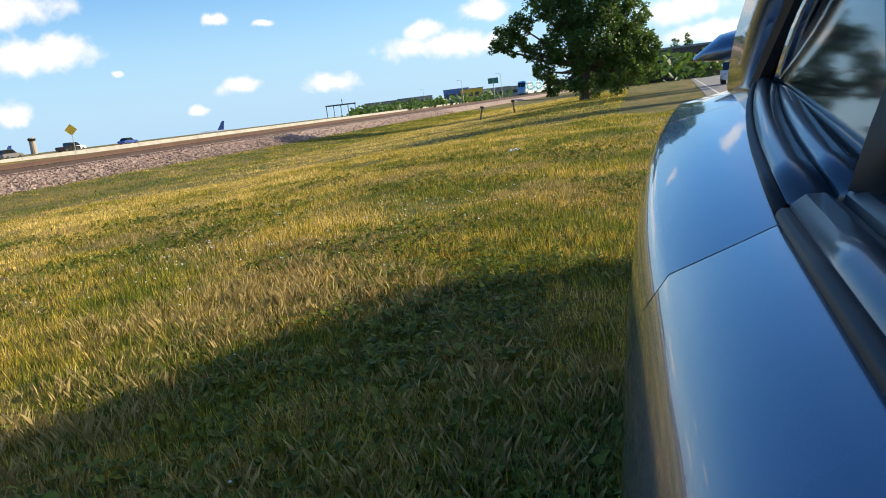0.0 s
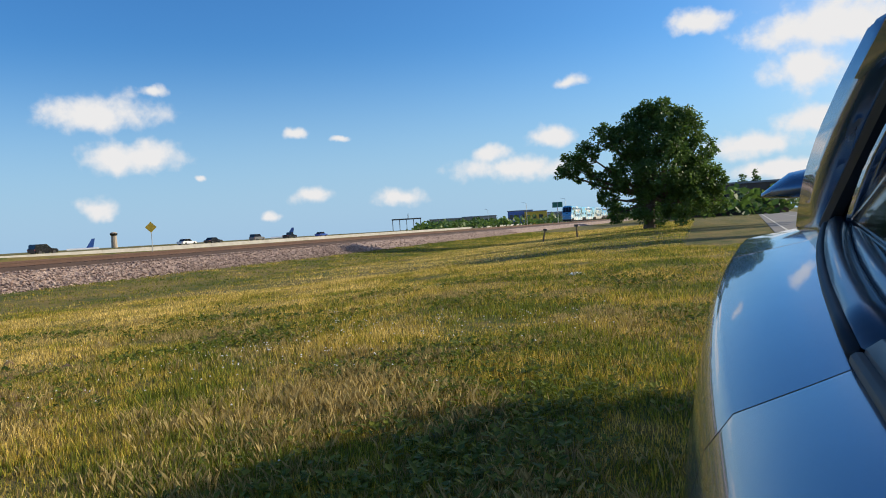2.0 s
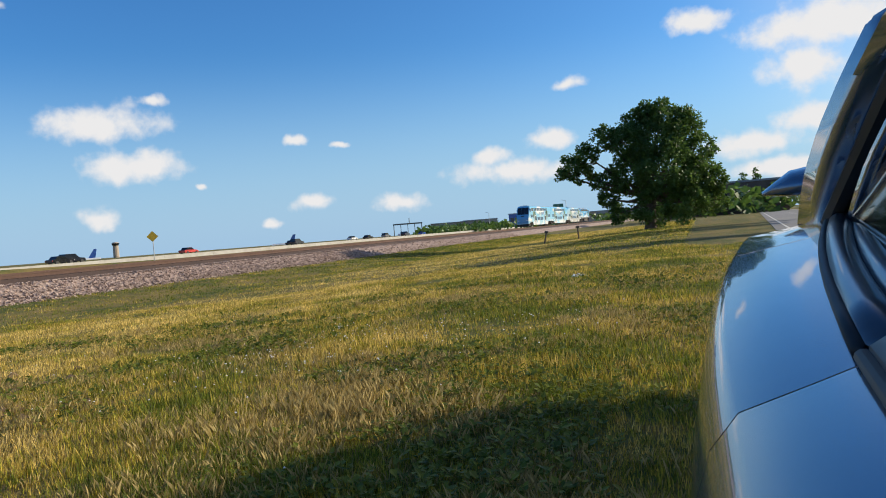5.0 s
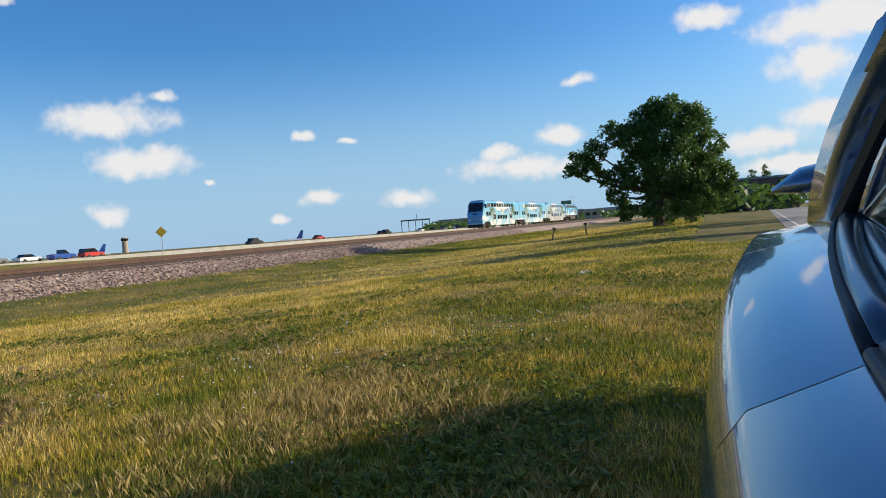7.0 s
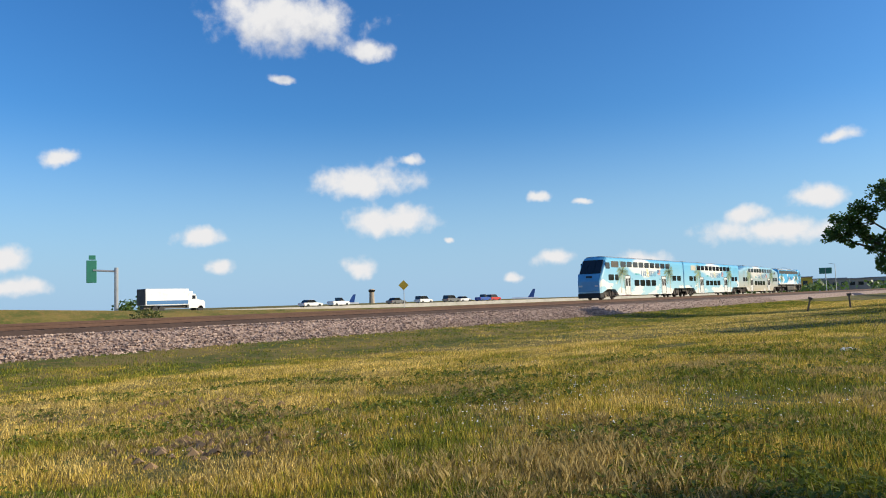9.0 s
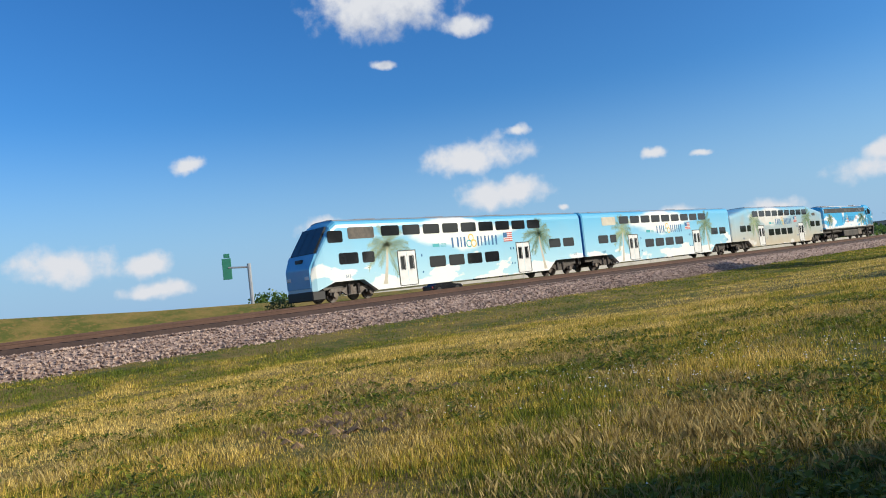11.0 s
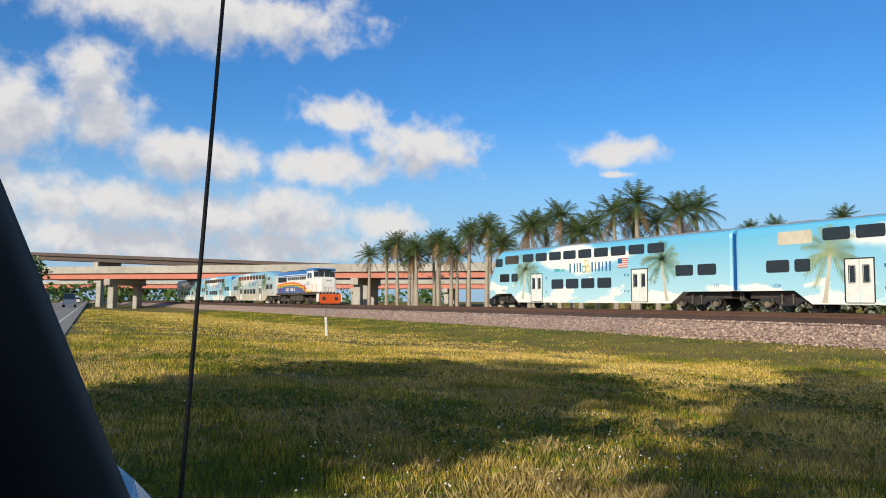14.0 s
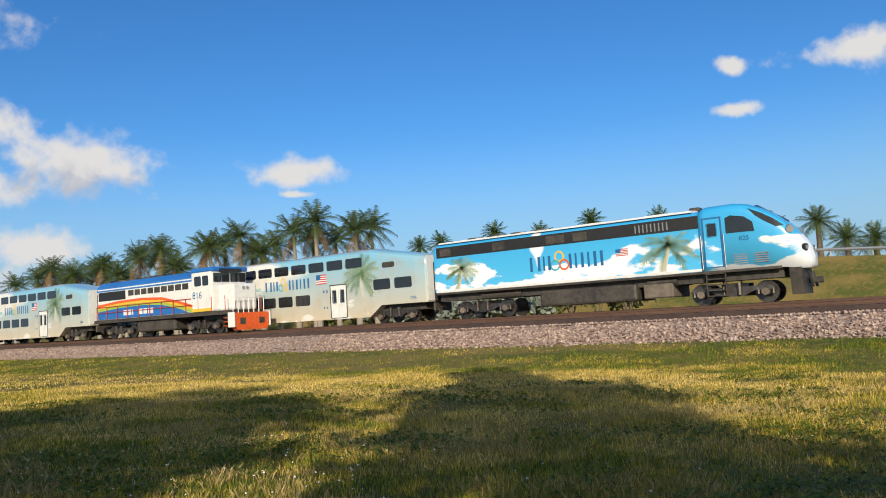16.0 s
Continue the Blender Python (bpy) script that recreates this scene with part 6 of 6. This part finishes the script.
    for az, dist in ((12.5, 330), (9.5, 300), (15.5, 420), (3.6, 260)):
        x, y = far(az, dist)
        lp = thing("street_lamp", "tall thin street lamp far down the road", "street lamp", pose(x, y, 0))
        part("pole", tube(bmesh.new(), (0, 0, 0), (0, 0, 10), 0.13, 0.08, n=6), M["galv"], lp)
        part("lamp_arm", tube(bmesh.new(), (0, 0, 10), (-2, 0, 10.4), 0.07, n=6), M["galv"], lp)
    x, y = far(10.1, 290)
    sg = sign_post("road_sign_board", "dark green road sign on tall legs", x, y, 0, 8.5, 0.15)
    part("panel", B(-2, 2, -0.1, 0.1, 6.5, 8.6), M["sign"], sg)
    # two slim conifers past the road
    for az, dist, h in ((-3.3, 215, 12), (-4.2, 215, 13)):
        x, y = far(az, dist)
        build_tree("conifer", "slim dark conifer beyond the road", x, y, h, [(0, 0, h * (0.3 + 0.14 * k), 1.9 - 0.32 * k) for k in range(5)], 1500, 0.7, int(dist + h), z=0, trunk_r=0.2)
    build_bush("trackside_weed", "sprawling green weed beside the tracks", -43, 25, 1.0, 1.1, 350, 0.2, M["hedge"], 33, z=0.1)
    build_bush("roadside_bush", "dark rounded roadside bush", -117, 66, 3.2, 2.2, 700, 0.5, M["leaf"], 35, z=0.3)
    # parking structure behind the palms
    b = thing("parking_structure", "low dark open parking structure behind the palms", "building", pose(-104, -76, -0.2, 0, 0, 43))
    part("slab", B(-26, 26, -5, 5, 3.0, 3.6), M["concrete"], b)
    part("roof", B(-26, 26, -5, 5, 4.9, 5.4), M["concrete"], b)
    for k in range(11):
        part("column", B(-25.5 + k * 5, -24.9 + k * 5, 4.2, 4.8, 0, 4.95), M["concrete"], b)
    part("back_wall", B(-26, 26, -5.2, -4.9, 0, 5), M["brown"], b)


M["tan"] = mat("tan_render", (0.42, 0.34, 0.26), 0.8, 0, (0.34, 0.28, 0.22), 0.2)
M["brickwall"] = mat("brown_brick", (0.16, 0.11, 0.09), 0.85, 0, (0.12, 0.085, 0.07), 0.4)
build_far()


# ---------------------------------------------------------------- grass blades
def blade_material():
    m = bpy.data.materials.new("grass_blade")
    m.use_nodes = True
    n, l = m.node_tree.nodes, m.node_tree.links
    b = n["Principled BSDF"]
    b.inputs["Roughness"].default_value = 0.6
    b.inputs["Specular IOR Level"].default_value = 0.25
    tc, geo = n.new("ShaderNodeTexCoord"), n.new("ShaderNodeNewGeometry")
    t = n.new("ShaderNodeTexNoise")
    t.inputs["Scale"].default_value, t.inputs["Detail"].default_value = 0.45, 6
    l.new(tc.outputs["Object"], t.inputs["Vector"])
    ad = n.new("ShaderNodeMath")
    ad.operation = "MULTIPLY_ADD"
    ad.inputs[1].default_value = 0.36
    l.new(geo.outputs["Random Per Island"], ad.inputs[0])
    st = n.new("ShaderNodeMapRange")
    st.clamp = False
    st.inputs["From Min"].default_value, st.inputs["From Max"].default_value = 0.3, 0.7
    st.inputs["To Min"].default_value, st.inputs["To Max"].default_value = 0.16, 0.84
    t2 = n.new("ShaderNodeTexNoise")
    t2.inputs["Scale"].default_value, t2.inputs["Detail"].default_value = 3.2, 4
    l.new(tc.outputs["Object"], t2.inputs["Vector"])
    sp = n.new("ShaderNodeSeparateXYZ")
    l.new(tc.outputs["Object"], sp.inputs[0])
    zone = n.new("ShaderNodeFloatCurve")
    for i, (px, py) in enumerate(((0.0, 0.40), (0.28, 0.43), (0.40, 0.62), (0.62, 0.60), (0.78, 0.50), (1.0, 0.47))):
        pts = zone.mapping.curves[0].points
        if i in (0, 5):
            pts[0 if i == 0 else -1].location = (px, py)
        else:
            pts.new(px, py)
    zone.mapping.update()
    zr = n.new("ShaderNodeMapRange")
    zr.inputs["From Min"].default_value, zr.inputs["From Max"].default_value = -29.0, 0.5
    l.new(sp.outputs["X"], zr.inputs["Value"])
    l.new(zr.outputs[0], zone.inputs["Value"])
    s1 = n.new("ShaderNodeMath")
    s1.operation = "MULTIPLY_ADD"
    s1.inputs[1].default_value = 0.55
    l.new(t2.outputs["Fac"], s1.inputs[0])
    l.new(t.outputs["Fac"], s1.inputs[2])
    s2 = n.new("ShaderNodeMath")
    s2.operation = "ADD"
    l.new(s1.outputs[0], s2.inputs[0])
    l.new(zone.outputs[0], s2.inputs[1])
    s3 = n.new("ShaderNodeMath")
    s3.operation = "SUBTRACT"
    s3.inputs[1].default_value = 0.78
    l.new(s2.outputs[0], s3.inputs[0])
    l.new(s3.outputs[0], st.inputs["Value"])
    l.new(st.outputs[0], ad.inputs[2])
    r = n.new("ShaderNodeValToRGB")
    e = r.color_ramp.elements
    e[0].position, e[0].color = 0.46, (0.13, 0.165, 0.018, 1)
    e[1].position, e[1].color = 0.96, (0.70, 0.52, 0.16, 1)
    k = e.new(0.62)
    k.color = (0.36, 0.32, 0.035, 1)
    k = e.new(0.76)
    k.color = (0.52, 0.36, 0.065, 1)
    l.new(ad.outputs[0], r.inputs[0])
    fr = n.new("ShaderNodeMath")
    fr.operation = "MULTIPLY"
    fr.inputs[1].default_value = 37.0
    l.new(geo.outputs["Random Per Island"], fr.inputs[0])
    fc = n.new("ShaderNodeMath")
    fc.operation = "FRACT"
    l.new(fr.outputs[0], fc.inputs[0])
    vr = n.new("ShaderNodeMapRange")
    vr.inputs["To Min"].default_value, vr.inputs["To Max"].default_value = 0.4, 1.7
    l.new(fc.outputs[0], vr.inputs["Value"])
    hv = n.new("ShaderNodeHueSaturation")
    l.new(vr.outputs[0], hv.inputs["Value"])
    l.new(r.outputs[0], hv.inputs["Color"])
    r = hv
    l.new(r.outputs[0], b.inputs["Base Color"])
    tr = n.new("ShaderNodeBsdfTranslucent")
    l.new(r.outputs[0], tr.inputs[0])
    mx = n.new("ShaderNodeMixShader")
    mx.inputs[0].default_value = 0.35
    l.new(b.outputs[0], mx.inputs[1])
    l.new(tr.outputs[0], mx.inputs[2])
    l.new(mx.outputs[0], n["Material Output"].inputs["Surface"])
    return m


M["blade"] = blade_material()


def leafy(name, dark, pale, through_share):
    """Thin plant tissue: its two colours dealt out leaf by leaf, some light passing through."""
    m = mat(name, dark, 0.55, 0, pale, 1.3, spec=0.3)
    n, l = m.node_tree.nodes, m.node_tree.links
    mx = n["Principled BSDF"].inputs["Base Color"].links[0].from_node
    geo = n.new("ShaderNodeNewGeometry")
    l.new(geo.outputs["Random Per Island"], mx.inputs[0])
    let_through(m, through_share)
    return m


M["straw"] = leafy("straw_stalk", (0.24, 0.17, 0.05), (0.60, 0.46, 0.19), 0.3)
M["weed"] = leafy("clover_leaf", (0.07, 0.11, 0.010), (0.25, 0.27, 0.03), 0.35)
M["petal"] = mat("white_petal", (0.8, 0.8, 0.78), 0.6, 0, (0.7, 0.7, 0.66), 9)


def build_grass():
    rs = np.random.RandomState(9)
    n = 380000
    # thick near the car, thinner towards the ballast
    d = 0.2 + 28.0 * rs.rand(n) ** 1.6
    ang = np.radians(rs.uniform(-12, 186, n))
    X, Y = -d * np.sin(ang), d * np.cos(ang)
    far_n = 150000
    X = np.concatenate([X, rs.uniform(-28, -0.5, far_n)])
    Y = np.concatenate([Y, rs.uniform(-115, 125, far_n)])
    keep = (X < 0.7 + 0.07 * Y) & (X > -28.2)
    X, Y = X[keep], Y[keep]
    Z = np.array([ground_z(x, y) for x, y in zip(X.tolist(), Y.tolist())])
    n = len(X)
    tall = np.array([noise.noise((x * 0.6, y * 0.6, 2.0)) for x, y in zip(X, Y)])
    dist = np.hypot(X, Y)
    verts, faces = [], []
    V = np.zeros((n, 3, 3, 3))
    for b in range(3):
        a = rs.uniform(0, 2 * np.pi, n)
        h = (0.02 + 0.06 * rs.rand(n) ** 1.5) * (1 + 1.1 * np.clip(tall, -0.6, 1)) * (1 + dist * 0.008)
        w = (0.0018 + 0.0024 * rs.rand(n)) * (1 + dist * 0.12)
        ox, oy = rs.normal(0, 0.03, n) * (1 + dist * 0.05), rs.normal(0, 0.03, n) * (1 + dist * 0.05)
        lean = rs.uniform(0.05, 0.85, n) * h
        la = rs.uniform(0, 2 * np.pi, n)
        V[:, b, 0] = np.stack([X + ox - w * np.cos(a), Y + oy - w * np.sin(a), Z - 0.02], 1)
        V[:, b, 1] = np.stack([X + ox + w * np.cos(a), Y + oy + w * np.sin(a), Z - 0.02], 1)
        V[:, b, 2] = np.stack([X + ox + lean * np.cos(la), Y + oy + lean * np.sin(la), Z + h], 1)
    vv = V.reshape(-1, 3)
    ff = np.arange(len(vv)).reshape(-1, 3)
    me = bpy.data.meshes.new("grass_blades")
    me.from_pydata(vv.tolist(), [], ff.tolist())
    me.materials.append(M["blade"])
    tagged(new("grass_blades", me), "short green and dry straw coloured grass blades", "grass", kind="stuff")
    # dry tufts: fans of long straw stalks, standing in drifts
    m = 38000
    d = 0.7 + 17.0 * rs.rand(m) ** 1.25
    ang = np.radians(rs.uniform(-10, 184, m))
    X, Y = -d * np.sin(ang), d * np.cos(ang)
    drift = np.array([noise.noise((x * 0.55, y * 0.55, 9.0)) + 0.6 * noise.noise((x * 1.9, y * 1.9, 3.0)) for x, y in zip(X, Y)])
    keep = (X < 0.35 + 0.07 * Y) & (drift > rs.uniform(-0.25, 0.55, m))
    X, Y, drift = X[keep], Y[keep], drift[keep]
    m, k = len(X), 14
    Z = np.array([ground_z(x, y) for x, y in zip(X.tolist(), Y.tolist())])
    size = (0.035 + 0.055 * rs.rand(m)) * (1 + 0.6 * np.clip(drift, 0, 1))
    V = np.zeros((m, k, 4, 3))
    for b in range(k):
        a, la = rs.uniform(0, 2 * np.pi, m), rs.uniform(0, 2 * np.pi, m)
        h = size * rs.uniform(0.55, 1.15, m)
        w = (0.0006 + 0.0006 * rs.rand(m)) * (1 + 0.11 * np.hypot(X, Y))
        r = rs.uniform(0.0, 0.09, m)
        bx, by = X + r * np.cos(la), Y + r * np.sin(la)
        bend = h * rs.uniform(0.05, 0.7, m)
        cx, cy = np.cos(a), np.sin(a)
        V[:, b, 0] = np.stack([bx - w * cx, by - w * cy, Z - 0.01], 1)
        V[:, b, 1] = np.stack([bx + w * cx, by + w * cy, Z - 0.01], 1)
        V[:, b, 2] = np.stack([bx + 0.4 * bend * np.cos(la) + w * 0.8 * cx, by + 0.4 * bend * np.sin(la) + w * 0.8 * cy, Z + 0.62 * h], 1)
        V[:, b, 3] = np.stack([bx + bend * np.cos(la), by + bend * np.sin(la), Z + h], 1)
    idx = np.arange(m * k)[:, None] * 4
    ff = np.concatenate([idx + np.array([[0, 1, 2]]), idx + np.array([[0, 2, 3]])])
    me = bpy.data.meshes.new("straw_tufts")
    me.from_pydata(V.reshape(-1, 3).tolist(), [], ff.tolist())
    me.materials.append(M["straw"])
    tagged(new("straw_tufts", me), "tufts of long dry straw coloured grass stalks", "grass", kind="stuff")
    # low broad-leaved weeds and clover in green patches
    m = 60000
    d = 0.6 + 18.0 * rs.rand(m) ** 1.3
    ang = np.radians(rs.uniform(-10, 184, m))
    X, Y = -d * np.sin(ang), d * np.cos(ang)
    patch = np.array([noise.noise((x * 0.4, y * 0.4, 21.0)) + 0.5 * noise.noise((x * 1.4, y * 1.4, 7.0)) for x, y in zip(X, Y)])
    keep = (X < 0.35 + 0.07 * Y) & (patch > rs.uniform(-0.1, 0.45, m))
    X, Y = X[keep], Y[keep]
    m, k = len(X), 5
    Z = np.array([ground_z(x, y) for x, y in zip(X.tolist(), Y.tolist())])
    far_off = 1 + 0.05 * np.hypot(X, Y)
    V = np.zeros((m, k, 4, 3))
    for b in range(k):
        a = rs.uniform(0, 2 * np.pi, m)
        ln = (0.018 + 0.03 * rs.rand(m)) * far_off
        w = ln * rs.uniform(0.25, 0.45, m)
        lift = rs.uniform(0.1, 1.0, m)
        z0 = Z + rs.uniform(0.005, 0.06, m)
        cx, cy = np.cos(a), np.sin(a)
        V[:, b, 0] = np.stack([X, Y, z0], 1)
        V[:, b, 1] = np.stack([X + 0.55 * ln * cx - w * cy, Y + 0.55 * ln * cy + w * cx, z0 + 0.5 * ln * lift], 1)
        V[:, b, 2] = np.stack([X + ln * cx, Y + ln * cy, z0 + 0.7 * ln * lift], 1)
        V[:, b, 3] = np.stack([X + 0.55 * ln * cx + w * cy, Y + 0.55 * ln * cy - w * cx, z0 + 0.5 * ln * lift], 1)
    me = bpy.data.meshes.new("clover_leaves")
    me.from_pydata(V.reshape(-1, 3).tolist(), [], np.arange(m * k * 4).reshape(-1, 4).tolist())
    me.materials.append(M["weed"])
    tagged(new("clover_leaves", me), "low fresh green clover and weed leaves", "weeds", kind="stuff")
    # white clover heads in drifts
    rg = random.Random(6)
    bm = bmesh.new()
    for cx, cy, s, k in ((-3.6, 8.2, 1.3, 170), (-4.6, 6.5, 1.0, 70), (-3.2, -4.2, 1.2, 120), (-4.5, -7, 1.6, 90), (-9, 12, 3, 70), (-15, 4, 5, 60), (-14, -12, 4, 50)):
        for _ in range(k):
            x, y = rg.gauss(cx, s), rg.gauss(cy, s)
            if x > -0.3 or x < -27:
                continue
            z, r = ground_z(x, y) + rg.uniform(0.05, 0.09), rg.uniform(0.007, 0.013)
            vs = [bm.verts.new((x + a * r, y + b * r, z + c * r)) for a, b, c in ((1, 0, 0), (0, 1, 0), (-1, 0, 0), (0, -1, 0), (0, 0, 1))]
            for i in range(4):
                bm.faces.new((vs[i], vs[(i + 1) % 4], vs[4]))
    tagged(link_mesh("clover_flowers", bm, M["petal"]), "scattered small white clover flower heads", "flowers", kind="stuff")
    # bare churned patch
    bm = bmesh.new()
    for cx, cy, s in ((-9.2, 6.1, 0.9), (-6.7, 4.6, 0.6), (-11.5, 7.5, 0.7)):
        for _ in range(160):
            x, y = rg.gauss(cx, s), rg.gauss(cy, s * 0.7)
            z, r = ground_z(x, y), rg.uniform(0.03, 0.09)
            vs = [bm.verts.new((x + a * r, y + b * r, z + c * r * 0.6)) for a, b, c in ((1, 0, rg.random()), (0.1, 1, 0), (-1, 0, rg.random() * 0.5), (0, -1, 0), (0, 0, 1.2))]
            for i in range(4):
                bm.faces.new((vs[i], vs[(i + 1) % 4], vs[4]))
    tagged(link_mesh("bare_soil", bm, M["soil"]), "churned brown bare soil clods", "soil", kind="stuff")


M["soil"] = mat("soil", (0.22, 0.13, 0.065), 0.95, 0, (0.32, 0.21, 0.11), 8)
build_grass()


# ---------------------------------------------------------------- movement
FIRST = [(0.0, 260.5), (1.5, 231.0), (3.5, 189.0), (5.25, 154.5), (7.0, 118.0), (8.0, 96.2), (8.5, 84.5), (9.0, 73.4), (9.5, 60.6), (10.0, 48.2), (11.0, 22.6),
         (12.0, -3.7), (12.5, -16.0), (13.0, -28.6), (13.5, -41.2), (14.0, -53.9), (14.5, -66.5), (15.0, -79.1), (15.5, -91.4), (16.0, -104.0)]


def motions():
    for ob, off in ((cab_car, 0.0), (coach_b, LEN), (coach_c, 2 * LEN), (engine, 3 * LEN + 0.35)):
        walk(ob, [(t, pose(FAR_X, s + off, RAIL_Z)) for t, s in FIRST])
    second = [(t, -39.0 - 22.8 * (16 - t)) for t in range(17)]
    for ob, off in ((hood_engine, 0.0), (trail[0], -18.2 - LEN), (trail[1], -18.2 - 2 * LEN), (trail[2], -18.2 - 3 * LEN)):
        walk(ob, [(t, pose(NEAR_X, s + off, RAIL_Z)) for t, s in second])
    walk(pick, [(t, pose(3.6 + 0.07 * (66 - 22 * t), 66 - 22 * t, 0.03, 0, 0, 176)) for t in range(17)])
    walk(pick2, [(t, pose(2.9 + 0.07 * (-127 - 9 * (t - 14.5)), -127 - 9 * (t - 14.5), 0.03, 0, 0, 176)) for t in range(17)])
    for ob, x, z, y0, t0, v in traffic:
        walk(ob, [(t, pose(x, y0 + v * (t - t0), z)) for t in range(17)])


motions()
